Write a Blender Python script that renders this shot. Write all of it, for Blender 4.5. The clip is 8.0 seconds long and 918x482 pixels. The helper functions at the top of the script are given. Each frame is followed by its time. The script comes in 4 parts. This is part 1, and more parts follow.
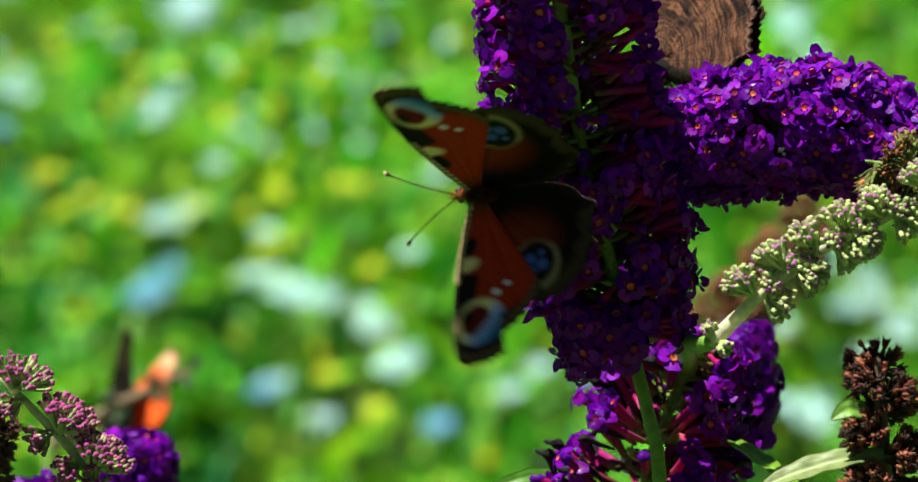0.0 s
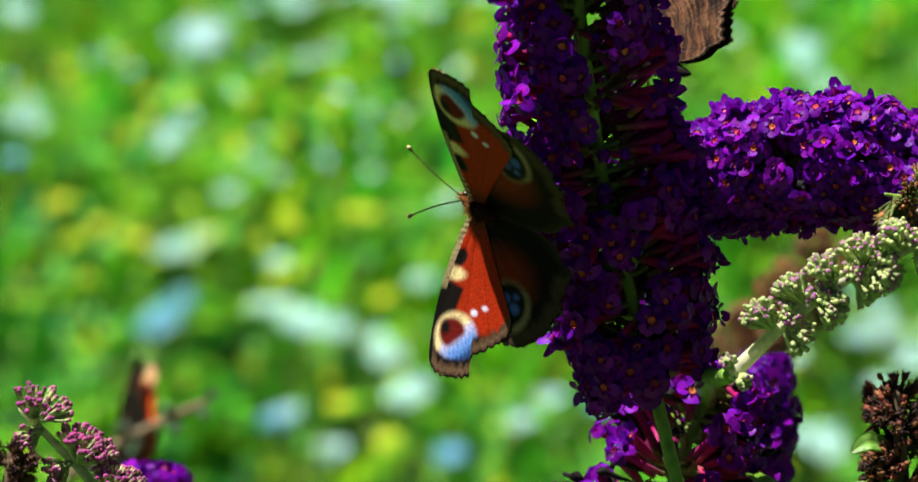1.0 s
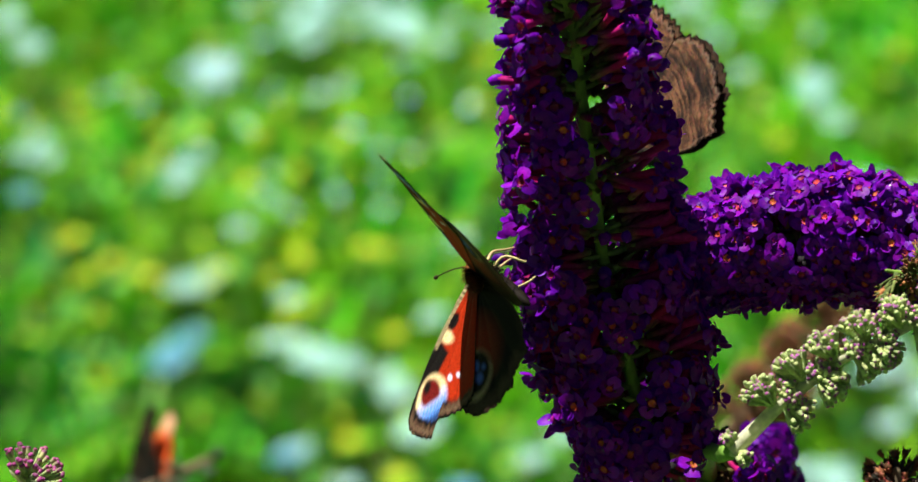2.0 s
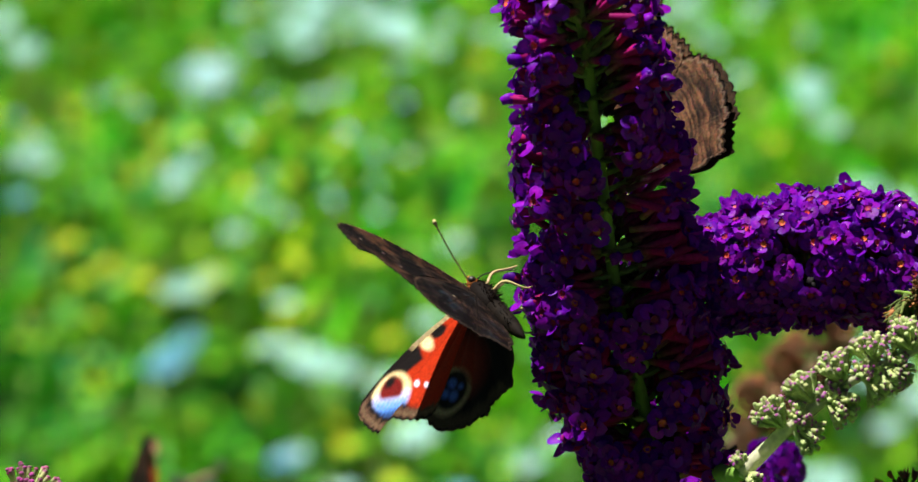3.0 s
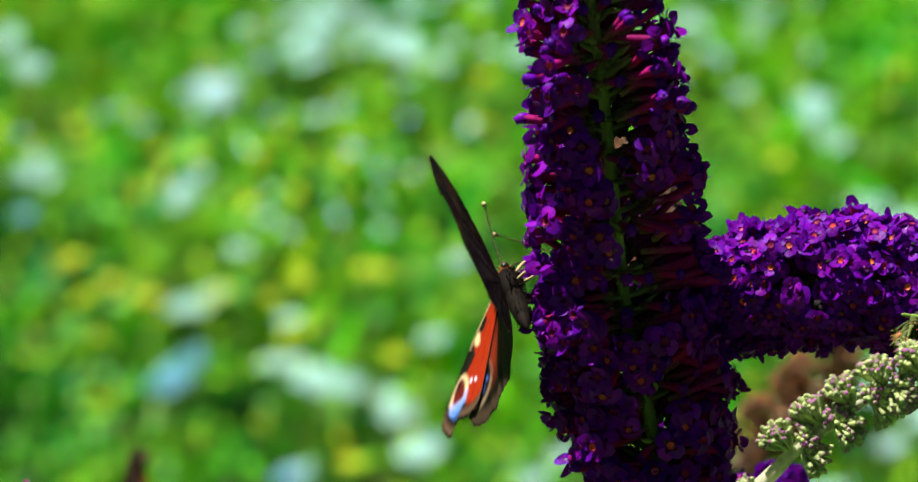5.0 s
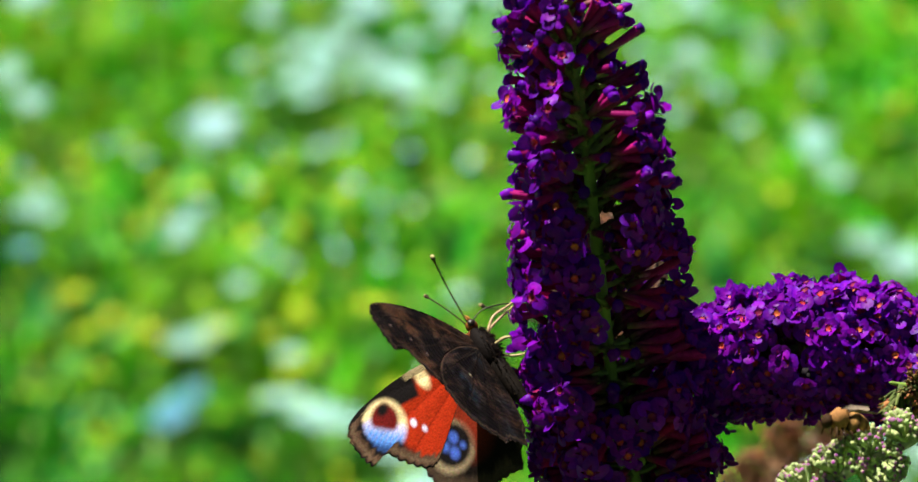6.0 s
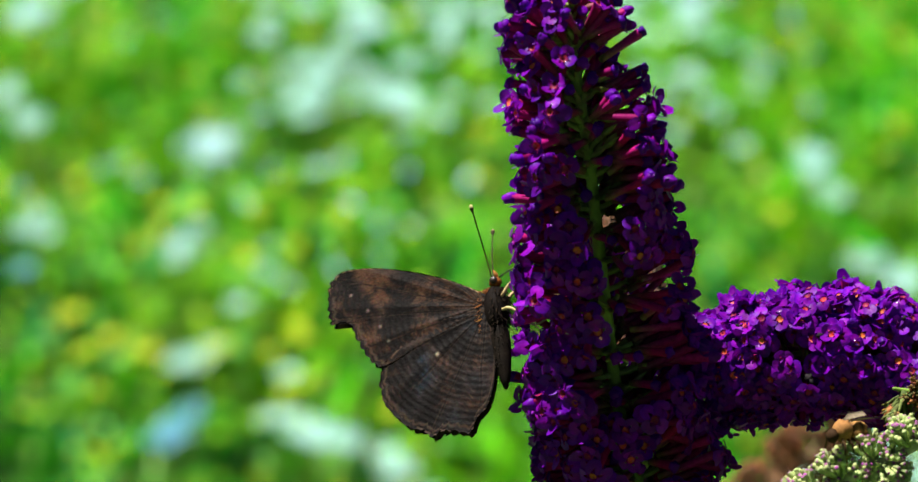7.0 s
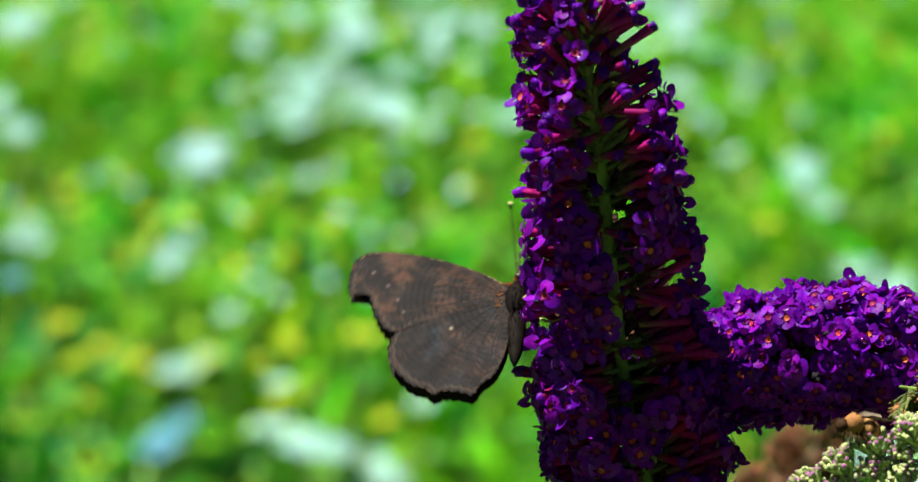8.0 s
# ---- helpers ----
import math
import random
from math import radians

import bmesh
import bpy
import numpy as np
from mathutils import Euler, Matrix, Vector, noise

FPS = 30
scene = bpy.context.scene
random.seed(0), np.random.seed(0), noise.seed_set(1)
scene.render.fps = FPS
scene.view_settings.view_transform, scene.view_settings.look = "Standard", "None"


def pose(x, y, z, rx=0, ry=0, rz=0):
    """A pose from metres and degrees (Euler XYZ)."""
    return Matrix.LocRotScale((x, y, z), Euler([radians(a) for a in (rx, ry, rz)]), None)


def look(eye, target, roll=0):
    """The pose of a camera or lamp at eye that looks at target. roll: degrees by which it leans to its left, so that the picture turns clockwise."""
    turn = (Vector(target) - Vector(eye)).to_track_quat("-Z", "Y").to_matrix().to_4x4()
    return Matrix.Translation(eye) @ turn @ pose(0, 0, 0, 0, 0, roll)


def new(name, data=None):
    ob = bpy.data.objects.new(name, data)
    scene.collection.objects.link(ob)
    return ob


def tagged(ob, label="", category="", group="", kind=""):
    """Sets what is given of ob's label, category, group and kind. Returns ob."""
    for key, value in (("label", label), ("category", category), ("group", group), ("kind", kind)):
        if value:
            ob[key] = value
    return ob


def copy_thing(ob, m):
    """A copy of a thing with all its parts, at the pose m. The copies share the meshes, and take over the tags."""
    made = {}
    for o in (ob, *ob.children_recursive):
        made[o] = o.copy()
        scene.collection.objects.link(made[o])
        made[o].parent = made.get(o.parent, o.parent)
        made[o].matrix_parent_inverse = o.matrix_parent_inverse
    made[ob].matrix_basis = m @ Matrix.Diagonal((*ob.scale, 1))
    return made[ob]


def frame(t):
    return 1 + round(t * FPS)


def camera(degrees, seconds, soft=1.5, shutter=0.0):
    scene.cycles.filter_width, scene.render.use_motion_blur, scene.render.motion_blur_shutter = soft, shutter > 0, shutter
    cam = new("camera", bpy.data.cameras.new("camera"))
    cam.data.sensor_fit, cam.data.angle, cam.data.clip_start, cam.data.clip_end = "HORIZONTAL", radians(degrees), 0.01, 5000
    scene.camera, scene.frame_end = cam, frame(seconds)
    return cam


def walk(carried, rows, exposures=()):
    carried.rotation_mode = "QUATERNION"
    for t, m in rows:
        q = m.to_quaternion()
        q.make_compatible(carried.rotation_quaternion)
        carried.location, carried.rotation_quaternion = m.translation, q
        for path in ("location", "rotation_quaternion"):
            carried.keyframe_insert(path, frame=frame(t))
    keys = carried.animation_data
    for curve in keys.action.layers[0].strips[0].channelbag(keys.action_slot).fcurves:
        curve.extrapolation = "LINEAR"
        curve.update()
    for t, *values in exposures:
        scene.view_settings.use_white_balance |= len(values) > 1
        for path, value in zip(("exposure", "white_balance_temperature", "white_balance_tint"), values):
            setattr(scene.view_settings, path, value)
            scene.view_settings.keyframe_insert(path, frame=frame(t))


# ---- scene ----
# The camera: a long lens about three quarters of a metre from the flowers, swaying slightly.
cam = camera(11.94, 8.0, soft=1.5, shutter=0.4)
cam.data.dof.use_dof = True
cam.data.dof.focus_distance = 0.752
cam.data.dof.aperture_fstop = 27.0
walk(cam, [
    (0.0, pose(0.00188, -0.73012, 1.47184, 75.1519, 0, -0.3684)),
    (0.5, pose(0.00148, -0.72970, 1.47349, 75.1819, 0, -0.2384)),
    (1.0, pose(0.00034, -0.72996, 1.47245, 75.5318, 0, -0.2337)),
    (1.5, pose(0.00048, -0.72960, 1.47391, 75.8674, 0, -0.1846)),
    (2.0, pose(0.00247, -0.72807, 1.48006, 75.9176, 0, -0.0554)),
    (3.5, pose(-0.00119, -0.72723, 1.48343, 75.9582, 0, -0.1753)),
    (4.0, pose(0.00000, -0.72772, 1.48144, 76.0000, 0, 0.0000)),
    (4.5, pose(-0.00165, -0.72765, 1.48172, 76.0929, 0, -0.1031)),
    (6.0, pose(0.00176, -0.72535, 1.49096, 76.5186, 0, -0.0563)),
    (6.5, pose(0.00094, -0.72613, 1.48782, 76.8655, 0, -0.1269)),
    (7.0, pose(0.00091, -0.72602, 1.48829, 76.8057, 0, -0.0833)),
    (7.5, pose(-0.00171, -0.72631, 1.48710, 76.8838, 0, -0.2220)),
    (8.0, pose(-0.00236, -0.72653, 1.48622, 76.9533, 0, -0.2491)),
], exposures=[(0.0, 0.97), (2.1, 0.97), (3.4, 0.83), (4.6, 0.83), (6.0, 0.98), (8.0, 1.0)])

# ---- light: high midday sun, clear sky ----
SUN_DIR = Vector((-0.3, 0.06, 0.95)).normalized()
world = bpy.data.worlds.new("sky")
scene.world = world
world.use_nodes = True
sky = world.node_tree.nodes.new("ShaderNodeTexSky")
sky.sky_type = "NISHITA"
sky.sun_disc = False
sky.dust_density, sky.ozone_density = 0.2, 3.0
sky.sun_elevation = math.asin(SUN_DIR.z)
sky.sun_rotation = math.atan2(SUN_DIR.x, SUN_DIR.y)
world.node_tree.links.new(sky.outputs[0], world.node_tree.nodes["Background"].inputs[0])
world.node_tree.nodes["Background"].inputs[1].default_value = 0.0095
sun = new("sun", bpy.data.lights.new("sun", "SUN"))
sun.data.energy, sun.data.angle, sun.data.color = 5.0, radians(0.55), (1.0, 0.95, 0.86)
sun.matrix_basis = look(SUN_DIR * 20, (0, 0, 0))

# ---- the plane of the flowers: millimetres to the right, up, and away from the eye ----
TILT = radians(14)
MID = Vector((0, 0, 1.30))
RIGHT, UP, AWAY = Vector((1, 0, 0)), Vector((0, math.sin(TILT), math.cos(TILT))), Vector((0, math.cos(TILT), -math.sin(TILT)))


def at(u, w, d=0.0):
    """A place in metres, from millimetres across, up and behind the main flower's plane."""
    k = 1 + d / 750
    return MID + (RIGHT * u * k + UP * w * k + AWAY * d) * 0.001


# ---- materials ----
def nodes_of(name):
    m = bpy.data.materials.new(name)
    m.use_nodes = True
    nt = m.node_tree
    return m, nt, nt.nodes["Principled BSDF"], nt.nodes["Material Output"]


def noise_value(nt, scale, detail=3.0, coords="Object"):
    co = nt.nodes.new("ShaderNodeTexCoord")
    n = nt.nodes.new("ShaderNodeTexNoise")
    n.inputs["Scale"].default_value, n.inputs["Detail"].default_value = scale, detail
    nt.links.new(co.outputs[coords], n.inputs["Vector"])
    return n.outputs["Fac"]


def ranged(nt, value, lo, hi, a=0.0, b=1.0):
    r = nt.nodes.new("ShaderNodeMapRange")
    for i, v in enumerate((a, b, lo, hi)):
        r.inputs[i + 1].default_value = v
    nt.links.new(value, r.inputs[0])
    return r.outputs[0]


def times(nt, a, b):
    n = nt.nodes.new("ShaderNodeMath")
    n.operation = "MULTIPLY"
    for i, v in enumerate((a, b)):
        if isinstance(v, float):
            n.inputs[i].default_value = v
        else:
            nt.links.new(v, n.inputs[i])
    return n.outputs[0]


def organic(name, colour=None, attribute=None, vary=(0.7, 1.3), hue=0.02, grain=900.0, rough=0.5, sheer=0.0, bump=0.15, sheen=0.0,
            coat=0.0, spec=0.3):
    """Petal, leaf, wing or bark: a base colour or a colour attribute, varied piece by piece and by grain; sheer lets light through."""
    m, nt, bsdf, out = nodes_of(name)
    L = nt.links
    if attribute:
        src = nt.nodes.new("ShaderNodeVertexColor")
        src.layer_name = attribute
        base = src.outputs[0]
    else:
        src = nt.nodes.new("ShaderNodeRGB")
        src.outputs[0].default_value = (*colour, 1)
        base = src.outputs[0]
    info, geo = nt.nodes.new("ShaderNodeObjectInfo"), nt.nodes.new("ShaderNodeNewGeometry")
    add = nt.nodes.new("ShaderNodeMath")
    add.operation = "ADD"
    L.new(info.outputs["Random"], add.inputs[0])
    L.new(geo.outputs["Random Per Island"], add.inputs[1])
    frac = nt.nodes.new("ShaderNodeMath")
    frac.operation = "FRACT"
    L.new(add.outputs[0], frac.inputs[0])
    hsv = nt.nodes.new("ShaderNodeHueSaturation")
    L.new(base, hsv.inputs["Color"])
    L.new(ranged(nt, frac.outputs[0], 0.5 - hue, 0.5 + hue), hsv.inputs["Hue"])
    turn = nt.nodes.new("ShaderNodeMath")
    turn.operation = "MULTIPLY"
    turn.inputs[1].default_value = 7.31
    L.new(frac.outputs[0], turn.inputs[0])
    frac2 = nt.nodes.new("ShaderNodeMath")
    frac2.operation = "FRACT"
    L.new(turn.outputs[0], frac2.inputs[0])
    fine = noise_value(nt, grain, 4.0)
    L.new(times(nt, ranged(nt, frac2.outputs[0], *vary), ranged(nt, fine, 0.75, 1.25, 0.3, 0.7)), hsv.inputs["Value"])
    L.new(hsv.outputs[0], bsdf.inputs["Base Color"])
    L.new(ranged(nt, fine, rough - 0.08, rough + 0.12), bsdf.inputs["Roughness"])
    bsdf.inputs["Specular IOR Level"].default_value = spec
    bsdf.inputs["Sheen Weight"].default_value = sheen
    bsdf.inputs["Coat Weight"].default_value = coat
    if bump:
        b = nt.nodes.new("ShaderNodeBump")
        b.inputs["Strength"].default_value, b.inputs["Distance"].default_value = bump, 0.0004
        L.new(fine, b.inputs["Height"])
        L.new(b.outputs[0], bsdf.inputs["Normal"])
    if sheer:
        tl, mix = nt.nodes.new("ShaderNodeBsdfTranslucent"), nt.nodes.new("ShaderNodeMixShader")
        L.new(hsv.outputs[0], tl.inputs[0])
        mix.inputs[0].default_value = sheer
        L.new(bsdf.outputs[0], mix.inputs[1])
        L.new(tl.outputs[0], mix.inputs[2])
        L.new(mix.outputs[0], out.inputs[0])
    return m


PETAL = organic("petal", attribute="tint", vary=(0.5, 1.1), hue=0.022, grain=1400, rough=0.42, sheer=0.26, bump=0.25, spec=0.12, coat=0.1)
GREEN_STEM = organic("green_stem", (0.26, 0.42, 0.07), vary=(0.9, 1.1), grain=500, rough=0.45, bump=0.3, sheer=0.2)
STALK = organic("inner_stalk", (0.36, 0.46, 0.12), vary=(0.6, 1.2), grain=500, rough=0.5, bump=0.3, sheer=0.3)
PALE_STEM = organic("downy_stem", (0.74, 0.76, 0.52), vary=(0.9, 1.1), grain=700, rough=0.7, bump=0.5, sheen=0.3, sheer=0.4)
BUD = organic("bud", attribute="tint", vary=(0.7, 1.2), grain=1500, rough=0.6, sheer=0.12, bump=0.3, sheen=0.2)
DRY = organic("withered", attribute="tint", vary=(0.5, 1.5), hue=0.02, grain=1200, rough=0.8, bump=0.6)
LEAF = organic("leaf", attribute="tint", vary=(0.85, 1.15), grain=350, rough=0.4, sheer=0.55, bump=0.35, spec=0.5)
WING = organic("wing_scales", attribute="tint", vary=(1.0, 1.0), hue=0.0, grain=2600, rough=0.55, sheer=0.0, bump=0.25, spec=0.07)
FUR = organic("fur", attribute="tint", vary=(0.7, 1.3), grain=2500, rough=0.7, sheer=0.1, bump=0.2, spec=0.08)
CHITIN = organic("dark_chitin", (0.025, 0.016, 0.011), vary=(1, 1), grain=2500, rough=0.35, bump=0.3, spec=0.5)
LEG = organic("pale_leg", (0.55, 0.42, 0.2), vary=(0.9, 1.1), grain=2500, rough=0.5, bump=0.3)
BARK = organic("twig_bark", (0.17, 0.13, 0.075), vary=(0.8, 1.2), grain=260, rough=0.85, bump=0.8)
GRASS = organic("meadow_leaf", attribute="tint", vary=(0.45, 1.45), hue=0.03, grain=60, rough=0.45, sheer=0.4, bump=0.0, spec=0.12)
FAR_PETAL = organic("meadow_petal", attribute="tint", vary=(0.85, 1.15), hue=0.01, grain=200, rough=0.5, sheer=0.25, bump=0.0)


def ground_material():
    m, nt, bsdf, out = nodes_of("meadow_ground")
    ramp = nt.nodes.new("ShaderNodeValToRGB")
    ramp.color_ramp.elements[0].color, ramp.color_ramp.elements[1].color = (0.02, 0.05, 0.008, 1), (0.09, 0.2, 0.02, 1)
    nt.links.new(ranged(nt, noise_value(nt, 6.0, 8.0), 0.0, 1.0, 0.3, 0.7), ramp.inputs[0])
    nt.links.new(ramp.outputs[0], bsdf.inputs["Base Color"])
    bsdf.inputs["Roughness"].default_value = 0.85
    b = nt.nodes.new("ShaderNodeBump")
    b.inputs["Distance"].default_value = 0.02
    nt.links.new(noise_value(nt, 60.0, 6.0), b.inputs["Height"])
    nt.links.new(b.outputs[0], bsdf.inputs["Normal"])
    return m


def over(base, top, k):
    return tuple(a + (b - a) * k for a, b in zip(base, top))


# ---- mesh helpers: shapes are (vertices, faces, tints) in millimetres ----
def merged(shapes):
    V, Fc, C, n = [], [], [], 0
    for v, f, c in shapes:
        V.append(np.asarray(v, float))
        C.append(np.asarray(c, float))
        Fc += [tuple(i + n for i in q) for q in f]
        n += len(v)
    return np.concatenate(V), Fc, np.concatenate(C)


def moved(shape, m):
    v, f, c = shape
    a = np.array(m)
    return np.asarray(v, float) @ a[:3, :3].T + a[:3, 3], f, c


def mesh_of(name, shape, material, smooth=True, unit=0.001):
    v, f, c = shape
    me = bpy.data.meshes.new(name)
    me.from_pydata((np.asarray(v, float) * unit).tolist(), [], [list(q) for q in f])
    c = np.asarray(c, float)
    layer = me.color_attributes.new("tint", "FLOAT_COLOR", "POINT")
    layer.data.foreach_set("color", np.c_[c, np.ones(len(c))].ravel())
    me.materials.append(material)
    if smooth:
        me.polygons.foreach_set("use_smooth", [True] * len(me.polygons))
    me.update()
    return me


def part(name, shape, material, parent, label="", smooth=True, m=None, kind=""):
    me = shape if isinstance(shape, bpy.types.Mesh) else mesh_of(name, shape, material, smooth)
    ob = new(name, me)
    ob.parent = parent
    if m is not None:
        ob.matrix_basis = m
    return tagged(ob, label, kind=kind)


def empty(name, place, label, category, group=""):
    ob = new(name)
    ob.empty_display_size = 0.01
    ob.location = place
    return tagged(ob, label, category, group)


def frame_along(z, spin=0.0):
    """A turn that brings +Z onto z."""
    return Vector(z).to_track_quat("Z", "Y").to_matrix().to_4x4() @ Matrix.Rotation(spin, 4, "Z")


def tube(points, radii, colour, sides=7, cap=True):
    """A round, tapering tube along points (mm)."""
    P = [Vector(p) for p in points]
    v, f, c = [], [], []
    side = None
    for i, p in enumerate(P):
        t = (P[min(i + 1, len(P) - 1)] - P[max(i - 1, 0)]).normalized()
        if side is None:
            side = t.orthogonal().normalized()
        side = (side - t * side.dot(t)).normalized()
        other = t.cross(side)
        for k in range(sides):
            a = 2 * math.pi * k / sides
            v.append(p + (side * math.cos(a) + other * math.sin(a)) * radii[i])
            c.append(colour[i] if isinstance(colour, list) else colour)
    for i in range(len(P) - 1):
        for k in range(sides):
            k2 = (k + 1) % sides
            f.append((i * sides + k, i * sides + k2, (i + 1) * sides + k2, (i + 1) * sides + k))
    if cap:
        f.append(tuple(range(sides))[::-1])
        f.append(tuple((len(P) - 1) * sides + k for k in range(sides)))
    return v, f, c


def smooth_line(points, n):
    """n points on a Catmull-Rom line through the given ones."""
    P = np.asarray(points, float)
    P = np.vstack([2 * P[0] - P[1], P, 2 * P[-1] - P[-2]])
    out = []
    for x in np.linspace(0, len(P) - 3 - 1e-6, n):
        i, t = int(x), x - int(x)
        a, b, c, d = P[i:i + 4]
        out.append(0.5 * (2 * b + (c - a) * t + (2 * a - 5 * b + 4 * c - d) * t * t + (3 * b - a - 3 * c + d) * t ** 3))
    return np.array(out)


def down_line(start, via, foot, n=26):
    """A stem's way from start to the ground that bends without swinging back."""
    P = [np.asarray(p, float) for p in (start, *via, foot)]
    out = [P[0]]
    for a, b in zip(P[:-1], P[1:]):
        last = b is P[-1]
        for k in range(1, (n if last else 4) + 1):
            x = k / (n if last else 4)
            out.append(np.array((*(a[:2] + (b[:2] - a[:2]) * (x ** 0.8 if last else x)), a[2] + (b[2] - a[2]) * x)))
    return out


def blob(centre, radii, colour, rings=7, sides=10, lump=0.0, rng=random):
    """A rounded, slightly lumpy body."""
    v, f, c = [], [], []
    for i in range(rings + 1):
        th = math.pi * i / rings
        for k in range(sides):
            ph = 2 * math.pi * k / sides
            r = 1 + lump * (rng.random() - 0.5)
            v.append((centre[0] + radii[0] * r * math.sin(th) * math.cos(ph), centre[1] + radii[1] * r * math.sin(th) * math.sin(ph),
                      centre[2] + radii[2] * r * math.cos(th)))
            c.append(colour)
    for i in range(rings):
        for k in range(sides):
            k2 = (k + 1) % sides
            f.append((i * sides + k, (i + 1) * sides + k, (i + 1) * sides + k2, i * sides + k2))
    return v, f, c


# ---- florets ----
THROAT, DIM_THROAT, LOBE, LOBE_EDGE, TUBE, TUBE_BASE = (0.9, 0.13, 0.015), (0.4, 0.03, 0.03), (0.28, 0.003, 0.44), (0.18, 0.003, 0.46), (0.52, 0.014, 0.2), (0.22, 0.2, 0.06)


def floret(seed, curl, length=8.0, size=1.0, tilt=0.0):
    """One open floret: a narrow tube, an orange throat and four rounded, waved lobes. Its mouth is at the origin and looks along +Z."""
    g = random.Random(seed)
    v, f, c = tube([(0, 0, -length), (0, 0, -length * 0.8), (0, 0, -length * 0.5), (0, 0, -0.6), (0, 0, 0.05)], [0.62, 0.66, 0.74, 0.85, 1.0],
                   [TUBE_BASE, over(TUBE_BASE, TUBE, 0.6), TUBE, TUBE, LOBE], sides=6, cap=False)
    n = len(v)
    v.append((0, 0, -0.5))
    mouth = THROAT if seed % 2 == 0 else DIM_THROAT
    c.append(mouth)
    for k in range(6):
        a = math.pi * k / 3
        v.append((0.7 * math.cos(a), 0.7 * math.sin(a), -0.05))
        c.append(mouth if k % 2 else over(mouth, LOBE, 0.5))
        f.append((n, n + 1 + k, n + 1 + (k + 1) % 6))
    for k in range(4):
        a0 = math.pi / 2 * k + g.uniform(-0.12, 0.12)
        mid, long, wide = 1.45 * size * g.uniform(0.95, 1.08), 1.05 * size * g.uniform(0.9, 1.12), 1.3 * size * g.uniform(0.92, 1.12)
        droop, roll, lean = curl + g.uniform(-0.5, 0.5), g.uniform(-0.28, 0.12), g.uniform(-0.12, 0.12)
        n = len(v)
        spots = [(mid, 0.0)] + [(mid + long * math.cos(th), wide * math.sin(th)) for th in (-2.75, -2.1, -1.5, -0.95, -0.45, 0.0, 0.45, 0.95, 1.5, 2.1, 2.75)]
        for j, (x, y) in enumerate(spots):
            x = max(0.5, x - (0.12 * size if j == 6 else 0.0))
            z = 0.05 - droop * 0.16 * max(0.0, x - 0.65) ** 2 + roll * y * y + lean * y + (g.uniform(-0.08, 0.08) if j else -0.06) + tilt * x * math.cos(a0)
            v.append((x * math.cos(a0) - y * math.sin(a0), x * math.sin(a0) + y * math.cos(a0), z))
            c.append(LOBE_EDGE if j else LOBE)
        f += [(n, n + i, n + i + 1) for i in range(1, 11)]
    return v, f, c


def shut_floret(seed, length=7.5):
    """A floret still shut: a tube with a knob of folded lobes."""
    g = random.Random(seed)
    head = blob((0, 0, 0.2), (1.1, 1.0, 1.0), LOBE_EDGE, 6, 8, 0.5, g)
    return merged([tube([(0, 0, -length), (0, 0, -length * 0.4), (0, 0, 0)], [0.6, 0.72, 0.9], [TUBE_BASE, TUBE, TUBE], 6, False), head])


def dead_floret(seed):
    """A shrivelled black floret."""
    g = random.Random(seed)
    pts = [(0, 0, -5), (g.uniform(-.5, .5), g.uniform(-.5, .5), -2.5), (g.uniform(-1, 1), g.uniform(-1, 1), -0.5), (g.uniform(-1.4, 1.4), g.uniform(-1.4, 1.4), 0.6)]
    k = g.uniform(0.5, 1.0)
    dark = (0.008 * k, 0.005 * k, 0.008 * k)
    return merged([tube(pts, [0.3, 0.5, 0.75, 0.4], dark, 6), blob(pts[2], (1.0, 0.9, 0.7), dark, 4, 6, 0.8, g)])


OPEN = [floret(sd, cu, size=1.06, tilt=ti) for sd, cu, ti in ((1, 0.6, 0.0), (2, 1.3, 0.2), (3, 1.0, -0.25), (4, -0.7, 0.1), (5, 1.9, 0.3), (6, 1.5, -0.2), (7, -0.9, 0.35), (9, 2.3, 0.0))]
HALF = [floret(sd, cu, 7.5, 0.88, ti) for sd, cu, ti in ((31, -2.8, 0.2), (32, -3.6, 0.0), (34, -2.0, -0.3))]
SHUT = [shut_floret(s) for s in (11, 12)]
DEAD = [dead_floret(s) for s in (21, 22, 23)]
OPEN_MESH = [mesh_of("floret", s, PETAL) for s in OPEN]
HALF_MESH = [mesh_of("floret", s, PETAL) for s in HALF]
SHUT_MESH = [mesh_of("floret", s, PETAL) for s in SHUT]
DEAD_MESH = [mesh_of("withered_floret", s, DRY) for s in DEAD]


def set_florets(thing, spots, most):
    """spots: (kind, index, matrix in mm, nearness). The nearest become parts of their own, the rest one joined part."""
    spots = sorted(spots, key=lambda s: s[3])
    rest = []
    for i, (kind, k, m, _) in enumerate(spots):
        if i < most:
            me = {"open": OPEN_MESH, "half": HALF_MESH, "shut": SHUT_MESH, "dead": DEAD_MESH}[kind][k]
            ob = new(me.name.split(".")[0], me)
            ob.parent = thing
            ob.matrix_basis = Matrix.Translation(m.translation * 0.001) @ m.to_3x3().to_4x4()
        elif kind != "dead":
            rest.append(moved({"open": OPEN, "half": HALF, "shut": SHUT}[kind][k], m))
    if rest:
        part("florets_behind", merged(rest), PETAL, thing, kind="stuff")


